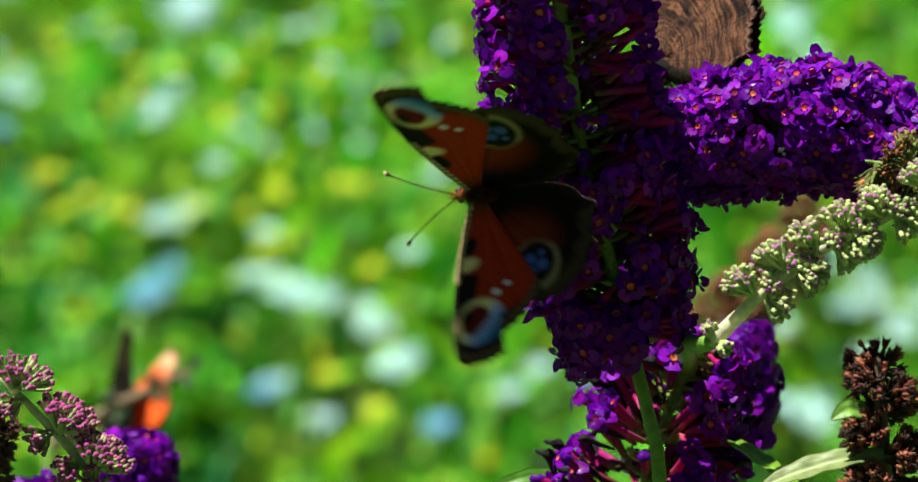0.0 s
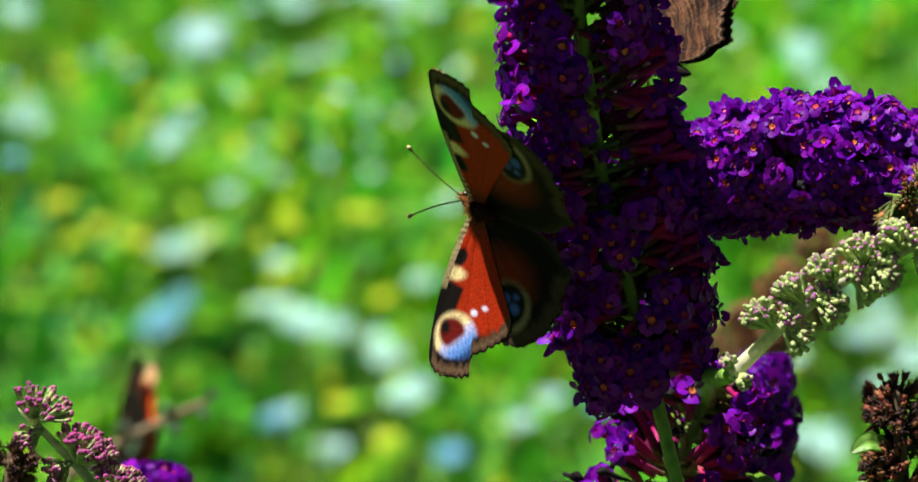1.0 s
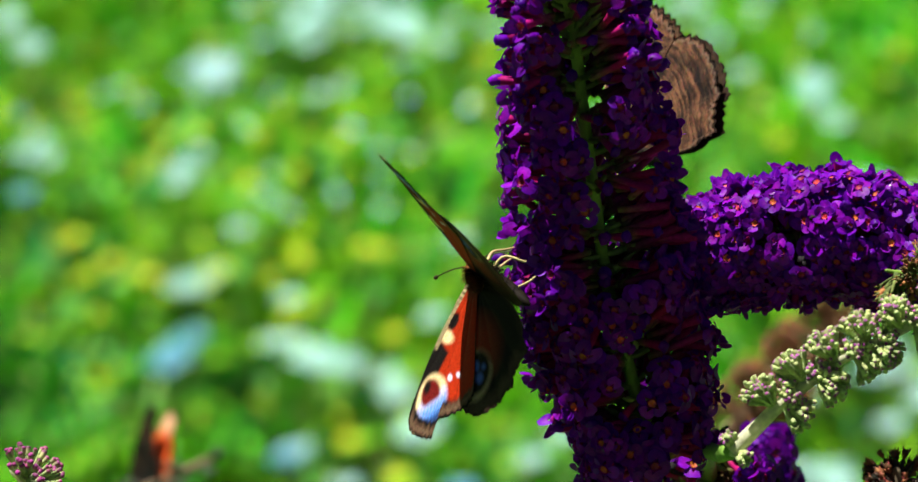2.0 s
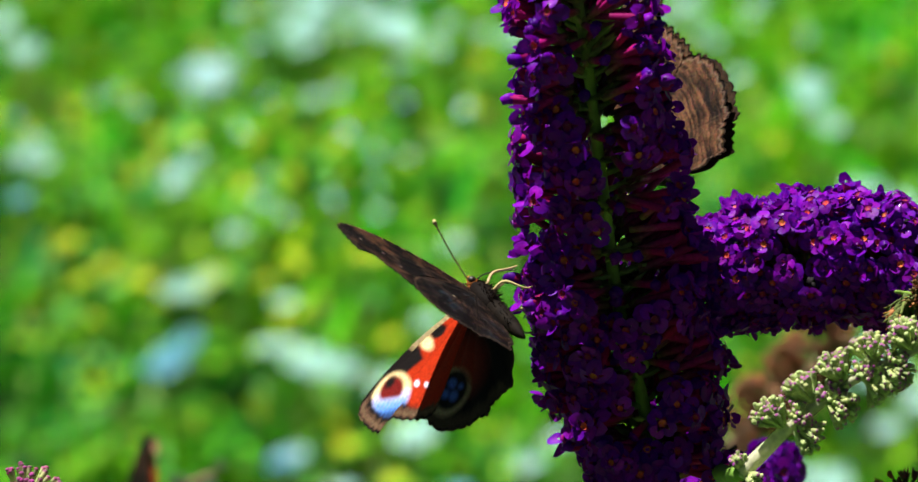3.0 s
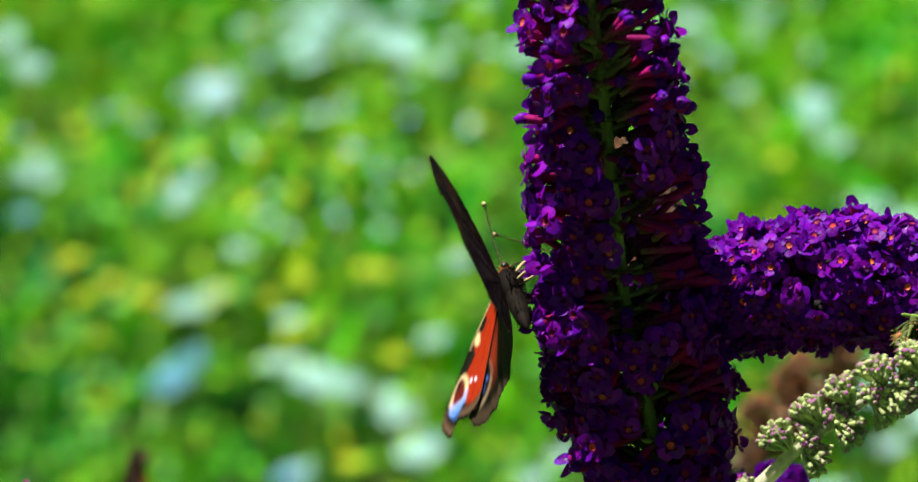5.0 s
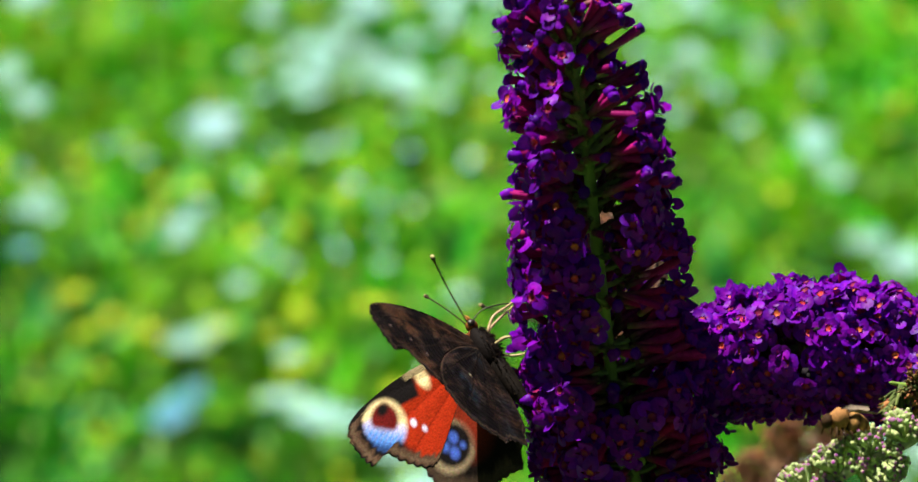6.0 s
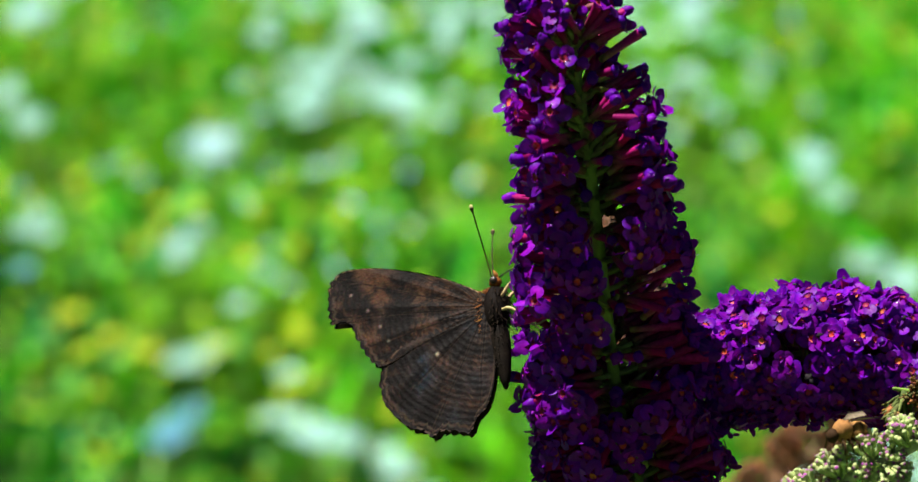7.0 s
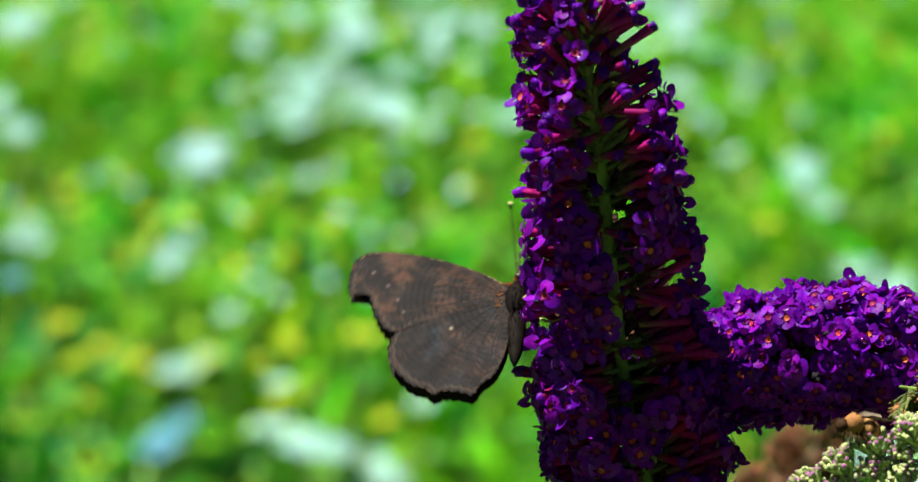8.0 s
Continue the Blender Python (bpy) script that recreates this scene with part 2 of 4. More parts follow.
def flower_spike(name, label, axis, radii, nodes, per_node, per_cluster, seed, most, tip=2.0, bare=None, stem_radius=1.1, foot=None, lift=0.25,
                 dead=0.0, stem_to=None, big=1.0, pale=0.4):
    """A butterfly-bush flower spike: whorls of little stalked clusters, whose florets fan out on their tubes.
    axis: (u, w, d) in mm from base to tip; radii: the spike's radius along it; tip: where along it the florets grow younger;
    bare: for a place along it and a direction (side, front), the share of clusters that are missing and how deep the rest sit."""
    g = random.Random(seed)
    places = [at(*p) for p in axis]
    base = places[0]
    thing = empty(name, base, label, "flower")
    line = smooth_line([np.array(p - base) * 1000 for p in places], 60)
    rad = smooth_line([(r, 0, 0) for r in radii], 60)[:, 0]
    part("stem", tube(line[::3], list(np.linspace(stem_radius, stem_radius * 0.75, 20)), (0.3, 0.42, 0.12), 8), GREEN_STEM, thing)
    if foot is not None:
        low = down_line((0, 0, 0), [np.array(at(*p) - base) * 1000 for p in (stem_to or [])], np.array(Vector((foot[0], foot[1], 0.0)) - base) * 1000)
        part("branch", tube(low, [stem_radius * (0.95 + 1.6 * (n / len(low)) ** 1.5) for n in range(len(low))], (0.1, 0.2, 0.04), 8), GREEN_STEM, thing)
    spots, stalks = [], []
    view = Vector(AWAY)
    for node in range(nodes):
        x = (node + 0.5) / nodes
        young = min(1.0, max(0.0, (x - tip) / 0.12))
        turn = g.uniform(0, 0.5)
        for q in range(per_node):
            i = int(min(58, max(0, 59 * (x + g.uniform(-0.3, 0.3) / nodes))))
            centre, along = Vector(line[i]), Vector(line[i + 1] - line[i]).normalized()
            side = along.cross(view).normalized()
            front = side.cross(along).normalized()
            if front.dot(view) > 0:
                front = -front
            az = 2 * math.pi * (q + 0.5 * (node % 2) + turn) / per_node + g.uniform(-0.2, 0.2)
            out = side * math.sin(az) + front * math.cos(az)
            away = along.cross(out)
            r = rad[i] * g.uniform(0.93, 1.07)
            gone, depth = bare(x, math.sin(az), math.cos(az)) if bare else (0.0, 1.0)
            r *= depth
            end = centre + out * 0.26 * r + along * (0.6 + 1.2 * young)
            stalks.append(tube([centre, centre.lerp(end, 0.6) - along * 0.2, end], [0.6, 0.5, 0.45], (0.17, 0.27, 0.06), 5, False))
            for _ in range(2 if g.random() < pale else 0):
                d = (out * 0.6 + away * g.gauss(0, 0.6) + along * g.uniform(-0.3, 0.9)).normalized()
                stalks.append(tube([end - d, end + d * 1.6, end + d * g.uniform(2.4, 4.2)], [0.25, 0.6, 0.08], (0.2, 0.34, 0.07), 5, False))
            missing = g.random() < gone
            for _ in range(1 if missing else max(3, round(per_cluster * (1 - 0.55 * young)))):
                rise = lift + 0.5 * young * (1.6 * x - 0.7) - 0.4 * max(0.0, 1 - x / 0.07)
                d = (out + away * g.gauss(0, 0.29) + along * (rise + g.gauss(0, 0.27))).normalized()
                size = g.uniform(0.88, 1.1) * big
                length = (r * 0.74 + 1.6 * young) * g.uniform(0.84, 1.12) * (0.55 if missing else 1.0)
                p = end + d * length
                face = (d + Vector((g.gauss(0, .12), g.gauss(0, .12), g.gauss(0, .12)))).normalized()
                pick = g.random()
                kind = "dead" if pick < dead else ("shut" if pick > 0.95 - 0.4 * young or missing else ("half" if pick > 0.74 - 0.6 * young else "open"))
                k = g.randrange({"open": len(OPEN), "half": len(HALF), "shut": len(SHUT), "dead": len(DEAD)}[kind])
                m = Matrix.Translation(p) @ frame_along(face, g.uniform(0, 6.28)) @ Matrix.Diagonal((size, size, min(1.6, max(0.55, length / 8.0)), 1))
                spots.append((kind, k, m, (p - centre).dot(view) / max(4.0, r)))
    part("inner_stalk", merged(stalks), STALK, thing, kind="stuff")
    set_florets(thing, spots, most)
    return thing


# ---- bud racemes ----
def bud_shape(seed, length, tipcol, body=(0.26, 0.34, 0.1), tip=0.0):
    """A downy green bud with a coloured tip, along +Z from its foot."""
    g = random.Random(seed)
    k = g.uniform(0.8, 1.2)
    body = tuple(x * k for x in body)
    return tube([(0, 0, 0), (0, 0, length * 0.35), (0, 0, length * 0.78), (0, 0, length * 0.86), (0, 0, length * 1.0), (0, 0, length * 1.1)],
                [0.28, 0.5, 0.5, 0.46 + 0.06 * tip, 0.5 + 0.08 * tip, 0.22], [body, body, over(body, tipcol, 0.5 * tip), over(body, tipcol, tip), over(body, tipcol, 0.35 + 0.6 * tip), tipcol], 6)


def seed_shape(seed, colour):
    """A split, ragged seed capsule with the dry remains of its calyx."""
    g = random.Random(seed)
    bits = [blob((0, 0, 1.3), (0.6, 0.55, 1.1), colour, 5, 7, 0.6, g)]
    for k in range(5):
        a = k * 1.26 + g.uniform(-0.3, 0.3)
        tip = (1.0 * math.cos(a) * g.uniform(0.5, 1.3), 1.0 * math.sin(a) * g.uniform(0.5, 1.3), g.uniform(1.6, 3.0))
        bits.append(tube([(0.3 * math.cos(a), 0.3 * math.sin(a), 0.8), tip], [0.3, 0.12], tuple(x * g.uniform(0.4, 1.3) for x in colour), 4))
    return merged(bits)


def bud_fan(g, n, width, height, body):
    """The stalks of a flat-topped fan along +Z, and the poses of the buds on them."""
    shapes, buds = [tube([(0, 0, 0), (0, 0, height * 0.35)], [0.8, 0.6], body, 6)], []
    for _ in range(n):
        a, r = g.uniform(0, 6.28), math.sqrt(g.random()) * width
        top = Vector((r * math.cos(a), r * math.sin(a), height * (1 - 0.25 * (r / width) ** 2) * g.uniform(0.78, 1.05)))
        foot = Vector((0, 0, height * g.uniform(0.05, 0.35)))
        d = (top - foot).normalized()
        length = g.uniform(0.65, 0.95)
        shapes.append(tube([foot, foot.lerp(top, 0.5) + Vector((0, 0, -0.3)), top - d * 2.6 * length], [0.4, 0.3, 0.32], body, 5, False))
        buds.append(Matrix.Translation(top - d * 2.6 * length) @ frame_along((d + Vector((0, 0, 0.4))).normalized(), g.uniform(0, 6)) @ Matrix.Scale(length, 4))
    return merged(shapes), buds


def raceme(name, label, axis, clusters, seed, foot=None, tipcol=(0.42, 0.06, 0.4), body=(0.26, 0.36, 0.1), material=None, stem_material=None, stem_radii=(1.6, 0.7),
           part_name="bud_fan", category="flower buds", most=300, piece="bud", via=(), ragged=False, tip=0.0, long=2.2):
    """clusters: how many along the axis; each is a fan of buds set round the stem."""
    g = random.Random(seed)
    places = [at(*p) for p in axis]
    thing = empty(name, places[0], label, category)
    shapes = [bud_shape(seed * 10 + k, long, tuple(x * (0.7 + 0.18 * k) for x in tipcol) if tip or k > 1 else body, body, tip) for k in range(4)]
    if ragged:
        shapes = [seed_shape(seed * 10 + k, over(body, tipcol, k / 3)) for k in range(4)]
    meshes = [mesh_of(piece, x, material or BUD) for x in shapes]
    made = 0
    line = smooth_line([np.array(p - places[0]) * 1000 for p in places], 40)
    part("stem", tube(line, list(np.linspace(*stem_radii, 39)) + [0.15], (0.3, 0.36, 0.14), 9), stem_material or PALE_STEM, thing)
    if foot is not None:
        low = down_line((0, 0, 0), [np.array(at(*p) - places[0]) * 1000 for p in via], np.array(Vector((foot[0], foot[1], 0.0)) - places[0]) * 1000)
        part("branch", tube(low, list(np.linspace(stem_radii[0], stem_radii[0] * 2, len(low))), (0.12, 0.2, 0.05), 8), GREEN_STEM, thing)
    for (x, az, lean, n, width, height) in clusters:
        i = min(38, int(x * 39))
        along = Vector(line[i + 1] - line[i]).normalized()
        side = along.cross(AWAY).normalized()
        if side.z < 0:
            side = -side
        out = (side * math.cos(az) - AWAY * math.sin(az) + along * lean).normalized()
        stalks, buds = bud_fan(g, n, width, height, body)
        fan = part(part_name, stalks, material or BUD, thing, m=Matrix.Translation(Vector(line[i]) * 0.001) @ frame_along(out, g.uniform(0, 6)), kind="stuff")
        rest = []
        for m in buds:
            k = g.randrange(4)
            if made < most:
                made += 1
                part(piece, meshes[k], None, fan, m=Matrix.Translation(m.translation * 0.001) @ m.to_3x3().to_4x4())
            else:
                rest.append(moved(shapes[k], m))
        if rest:
            part(piece + "_mass", merged(rest), material or BUD, fan, kind="stuff")
    return thing


def leaf(name, label, spine, width, colour, seed=0, fold=0.25, twist=(0, 0, 1), foot=None):
    """A lance-shaped leaf along a line of (u, w, d) in mm, with a midrib and waved edges."""
    g = random.Random(seed)
    base = at(*spine[0])
    line = smooth_line([np.array(at(*p) - base) * 1000 for p in spine], 22)
    v, f, c = [], [], []
    up = Vector(twist)
    for sheet in (0, 1):
        for i, p in enumerate(line):
            t = Vector(line[min(i + 1, 21)] - line[max(i - 1, 0)]).normalized()
            side = t.cross(up).normalized()
            top = side.cross(t)
            x = i / 21
            half = width * (math.sin(math.pi * x ** 0.8) ** 0.8 + 0.03)
            for k in range(-4, 5):
                y = k / 4
                lift = abs(y) * fold * half - (0.12 * half if k == 0 else 0) + 0.1 * half * math.sin(i * 1.3 + y * 2) * abs(y)
                v.append(Vector(p) + side * y * half + top * (lift - sheet * 0.25))
                vein = 1.25 if k == 0 else (0.9 if (i + abs(k)) % 3 == 0 else 1.0)
                c.append(tuple(q * vein for q in colour))
    n = 22 * 9
    for i in range(21):
        for k in range(8):
            q = (i * 9 + k, i * 9 + k + 1, (i + 1) * 9 + k + 1, (i + 1) * 9 + k)
            f.append(q)
            f.append(tuple(n + a for a in q[::-1]))
        for k in (0, 8):
            f.append((i * 9 + k, (i + 1) * 9 + k, n + (i + 1) * 9 + k, n + i * 9 + k))
    thing = empty(name, base, label, "leaf")
    part("blade", (v, f, c), LEAF, thing)
    if foot is not None:
        end = np.array(Vector((foot[0], foot[1], 0.0)) - base) * 1000
        low = down_line((0, 0, 0), [], end, 14)
        part("stalk", tube(low, list(np.linspace(0.7, 3.0, len(low))), (0.12, 0.2, 0.05), 7), GREEN_STEM, thing)
    return thing


# ---- the meadow ----
def meadow_ground():
    bm = bmesh.new()
    ys = [-40, -6, -2, 0, 1.5, 2.5, 3.2, 4, 5, 6, 7.5, 9, 12, 20, 60, 300, 3000]
    xs = [-3000, -300, -60, -12, -4, -2, -1, -0.5, 0, 0.5, 1, 2, 4, 12, 60, 300, 3000]
    grid = [[bm.verts.new((x, y, (0.03 * noise.noise((x * 0.9, y * 0.9, 0)) if abs(x) < 20 and -10 < y < 30 else 0.0))) for x in xs] for y in ys]
    for j in range(len(ys) - 1):
        for i in range(len(xs) - 1):
            bm.faces.new((grid[j][i], grid[j][i + 1], grid[j + 1][i + 1], grid[j + 1][i]))
    me = bpy.data.meshes.new("ground")
    bm.to_mesh(me)
    me.materials.append(ground_material())
    return tagged(new("ground", me), "sunlit meadow ground under grass and herbs", "ground", kind="structure")


def meadow_leaves(name, label, count, xr, yr, length, width, seed, lean=0.5, fade=0.7):
    """Leaves and blades of grass, uncountable, as one object that thins out towards its edges."""
    rng = np.random.default_rng(seed)
    n = count
    x, y = rng.uniform(*xr, n), rng.uniform(*yr, n)
    tall = np.array([0.5 + 0.5 * noise.noise((a * 3.1, b * 3.1, 3.0)) for a, b in zip(x, y)])
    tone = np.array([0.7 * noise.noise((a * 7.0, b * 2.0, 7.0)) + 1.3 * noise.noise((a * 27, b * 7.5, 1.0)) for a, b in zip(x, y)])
    rim = np.minimum(np.minimum(x - xr[0], xr[1] - x), np.minimum(y - yr[0], yr[1] - y))
    keep = rng.random(n) < np.clip(0.6 + 1.1 * tone, 0.1, 1.0) * np.clip(rim / fade, 0, 1) ** 1.5
    x, y, tall, tone = x[keep], y[keep], tall[keep], tone[keep]
    n = len(x)
    L, Wd = rng.uniform(*length, n) * (0.6 + 0.7 * tall), rng.uniform(*width, n)
    az, ln = rng.uniform(0, 2 * np.pi, n), rng.uniform(0.15, lean * 2, n)
    z0 = rng.uniform(0, 0.12, n) * tall
    d = np.c_[np.cos(az) * np.sin(ln), np.sin(az) * np.sin(ln), np.cos(ln)]
    s = np.c_[-np.sin(az), np.cos(az), np.zeros(n)]
    b = np.c_[x, y, z0]
    droop = np.c_[np.cos(az), np.sin(az), -0.6 * np.ones(n)] * (L * 0.28)[:, None]
    V = np.stack([b - s * (Wd * 0.25)[:, None], b + s * (Wd * 0.25)[:, None],
                  b + d * (L * 0.55)[:, None] - s * (Wd * 0.5)[:, None], b + d * (L * 0.55)[:, None] + s * (Wd * 0.5)[:, None],
                  b + d * (L * 0.95)[:, None] + droop], 1).reshape(-1, 3)
    k = np.arange(n) * 5
    quads = np.c_[k, k + 1, k + 3, k + 2]
    tris = np.c_[k + 2, k + 3, k + 4]
    # tint runs from dark to bright green by noise and with distance
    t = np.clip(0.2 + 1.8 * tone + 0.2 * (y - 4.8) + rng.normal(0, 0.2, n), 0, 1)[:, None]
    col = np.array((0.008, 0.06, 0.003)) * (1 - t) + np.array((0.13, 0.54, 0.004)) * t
    warm = np.array([noise.noise((a * 5.0, b * 1.6, 11.0)) for a, b in zip(x, y)])[:, None]
    col = col * np.where(warm > 0.12, np.array((1.3, 0.95, 1.0)), np.where(warm < -0.15, np.array((0.6, 0.95, 2.0)), np.array((1.0, 1.0, 1.0))))
    # sun glints painted as a pale tint on some of the narrow leaves
    glint = rng.random(n)[:, None] < (0.05 if width[1] < 0.02 else 0.0)
    col = np.where(glint, np.array((0.5, 0.7, 0.16)), col)
    blue = rng.random(n)[:, None] < (0.05 if width[1] < 0.02 else 0.0)
    col = np.where(blue, np.array((0.03, 0.44, 0.1)), col)
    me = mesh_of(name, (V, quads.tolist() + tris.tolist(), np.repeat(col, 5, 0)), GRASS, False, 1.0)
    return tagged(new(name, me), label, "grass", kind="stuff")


def herb_shapes(kind, size, seed):
    """A meadow herb: a stem with a domed head of many petals."""
    g = random.Random(seed)
    stem = tube(smooth_line([(0, 0, -232), (g.uniform(-15, 15), g.uniform(-15, 15), -90), (0, 0, 0)], 6), [2, 2, 1.8, 1.6, 1.4, 1.2], (0.1, 0.22, 0.03), 5)
    heads = []
    count = 44
    tone = {"yellow": (0.85, 0.95, 0.03), "white": (0.62, 0.94, 0.93), "blue": (0.2, 0.56, 0.8)}[kind]
    for k in range(count):
        up = 1 - 1.15 * (k + 0.5) / count
        side = math.sqrt(max(0.0, 1 - up * up))
        a = k * 2.4
        d = Vector((side * math.cos(a), side * math.sin(a), up))
        p = Vector((d.x, d.y, d.z * 0.75)) * size * (0.75 if kind == "yellow" else g.uniform(0.2, 1.5))
        m = Matrix.Translation(p) @ frame_along((d + Vector((0, -0.35, 0.9))).normalized(), a)
        heads.append(moved(petal_shape(size * g.uniform(0.4, 0.62), size * g.uniform(0.25, 0.37), tuple(x * g.uniform(0.85, 1.1) for x in tone)), m))
    return stem, merged(heads)


def petal_shape(length, width, colour):
    """A small cupped petal with a little thickness."""
    v = [(0, 0, 0), (width, 0.3 * length, 0.15 * length), (0, length, 0.1 * length), (-width, 0.3 * length, 0.15 * length), (0, 0.45 * length, -0.08 * length)]
    return v, [(4, 0, 1), (4, 1, 2), (4, 2, 3), (4, 3, 0), (0, 3, 2, 1)], [colour] * 5


def herb(kind, size, seed, label):
    stem, head = herb_shapes(kind, size, seed)
    ob = empty(kind + "_meadow_flower", (0, 0, 0), label, "wild flower", "wild flowers in the meadow")
    part("stem", stem, GREEN_STEM, ob)
    part("flower_head", head, FAR_PETAL, ob, smooth=False)
    return ob


def meadow_flowers():
    white = [(0.29, 6.23, 2), (0.32, 6.03, 2), (0.34, 5.69, 2), (0.39, 6.08, 2), (0.07, 6.18, 2), (0.05, 5.88, 1), (0.02, 6.24, 2), (0.31, 5.27, 1), (-0.00, 5.56, 1), (-0.07, 5.83, 1), (-0.16, 5.88, 2),
        (-0.68, 6.24, 3), (-0.65, 5.61, 2), (-0.61, 5.39, 2), (-0.53, 4.76, 2), (-0.32, 5.19, 3), (-0.33, 4.59, 2), (-0.32, 4.69, 1), (-0.13,
        6.08, 3), (-0.16, 6.24, 2), (-0.19, 5.74, 2), (-0.19, 5.56, 2), (-0.21, 5.39, 2), (-0.12, 5.69, 2), (-0.10, 5.61, 1), (-0.06, 5.43, 2),
        (-0.18, 5.04, 1), (-0.25, 4.29, 1), (-0.29, 4.02, 2), (-0.18, 3.97, 1), (-0.19, 3.79, 1), (-0.17, 3.79, 1), (-0.14, 3.74, 2), (-0.12,
        3.70, 2), (0.39, 6.29, 3), (0.35, 6.45, 2), (0.46, 5.88, 1), (0.40, 5.19, 1), (0.50, 5.11, 2), (0.49, 4.93, 2), (0.52, 4.50, 2), (0.54,
        4.38, 2), (0.01, 4.24, 1), (0.31, 5.52, 1), (-0.03, 5.83, 1), (-0.29, 6.18, 1), (-0.36, 6.51, 2), (-0.54, 6.69, 2), (0.03, 6.57, 2),
        (0.64, 6.63, 2), (0.23, 6.69, 2), (-0.15, 6.81, 2), (-0.62, 6.45, 1), (-0.05, 3.59, 2), (-0.03, 3.46, 2), (-0.04, 3.47, 1), (-0.15,
        3.39, 1), (0.11, 3.44, 1), (0.08, 3.36, 1), (0.44, 3.67, 2), (0.48, 3.59, 2), (0.37, 3.26, 2), (0.34, 3.32, 1), (-0.10, 3.27, 1),
        (-0.02, 3.89, 1), (0.36, 3.59, 1), (0.43, 3.84, 1), (0.44, 3.48, 1)]
    blue = [(-0.30, 3.70, 2), (-0.29, 3.74, 2), (-0.52, 4.47, 1), (0.49, 5.04, 1), (0.01, 3.24, 1), (0.01, 3.26, 1), (-0.16, 3.37, 1), (0.16,
        3.42, 1)]
    yellow = [(0.05, 5.30), (0.03, 5.00), (-0.25, 4.53), (-0.39, 4.14), (-0.41, 4.08), (-0.34, 4.07), (-0.26, 4.10), (-0.27, 4.06), (-0.43, 5.06),
        (-0.50, 4.98), (0.70, 5.98), (0.63, 5.34), (-0.18, 4.18), (-0.14, 4.76), (0.42, 4.77), (-0.07, 6.18), (-0.10, 4.20), (-0.08, 4.19),
        (-0.06, 3.82), (-0.17, 4.14), (-0.33, 4.80), (-0.44, 4.25), (-0.05, 3.30), (-0.10, 3.42)]
    g = random.Random(5)
    drift = [(g.uniform(-0.31, -0.04), g.uniform(5.3, 6.9), 1 + n % 2) for n in range(26)] + [(g.uniform(-0.06, 0.1), g.uniform(5.4, 7.0), 1 + n % 2) for n in range(12)] + [(g.uniform(0.25, 0.62), g.uniform(5.2, 6.7), 1) for n in range(12)]
    for kind, spots, sizes, label in (("white", white + drift, (10, 13, 16), "pale bluish-white wild flower head in the meadow"),
                                      ("blue", blue, (10, 13, 17), "light blue wild flower head in the meadow"),
                                      ("yellow", yellow, (11,), "yellow wild flower in the sunlit meadow")):
        made = {}
        for spot in spots:
            k = spot[2] - 1 if len(spot) > 2 else 0
            for n in range((1, 3, 5)[k]):
                m = pose(spot[0] + (g.gauss(0, 0.017) if n else 0), spot[1] + (g.gauss(0, 0.05) if n else 0), 0.235, 0, 0, g.uniform(-40, 40))
                if k not in made:
                    made[k] = herb(kind, sizes[k], k + 3, label)
                    made[k].matrix_basis = m
                else:
                    copy_thing(made[k], m)


# ---- butterflies ----
RED, CREAM, INK, BROWN, LILAC, AZURE = (0.4, 0.026, 0.005), (0.85, 0.66, 0.34), (0.008, 0.006, 0.006), (0.055, 0.028, 0.016), (0.62, 0.56, 0.85), (0.1, 0.3, 0.85)


def soft_in(d, edge=0.35):
    return 0.0 if d > edge else (1.0 if d < -edge else (edge - d) / (2 * edge))


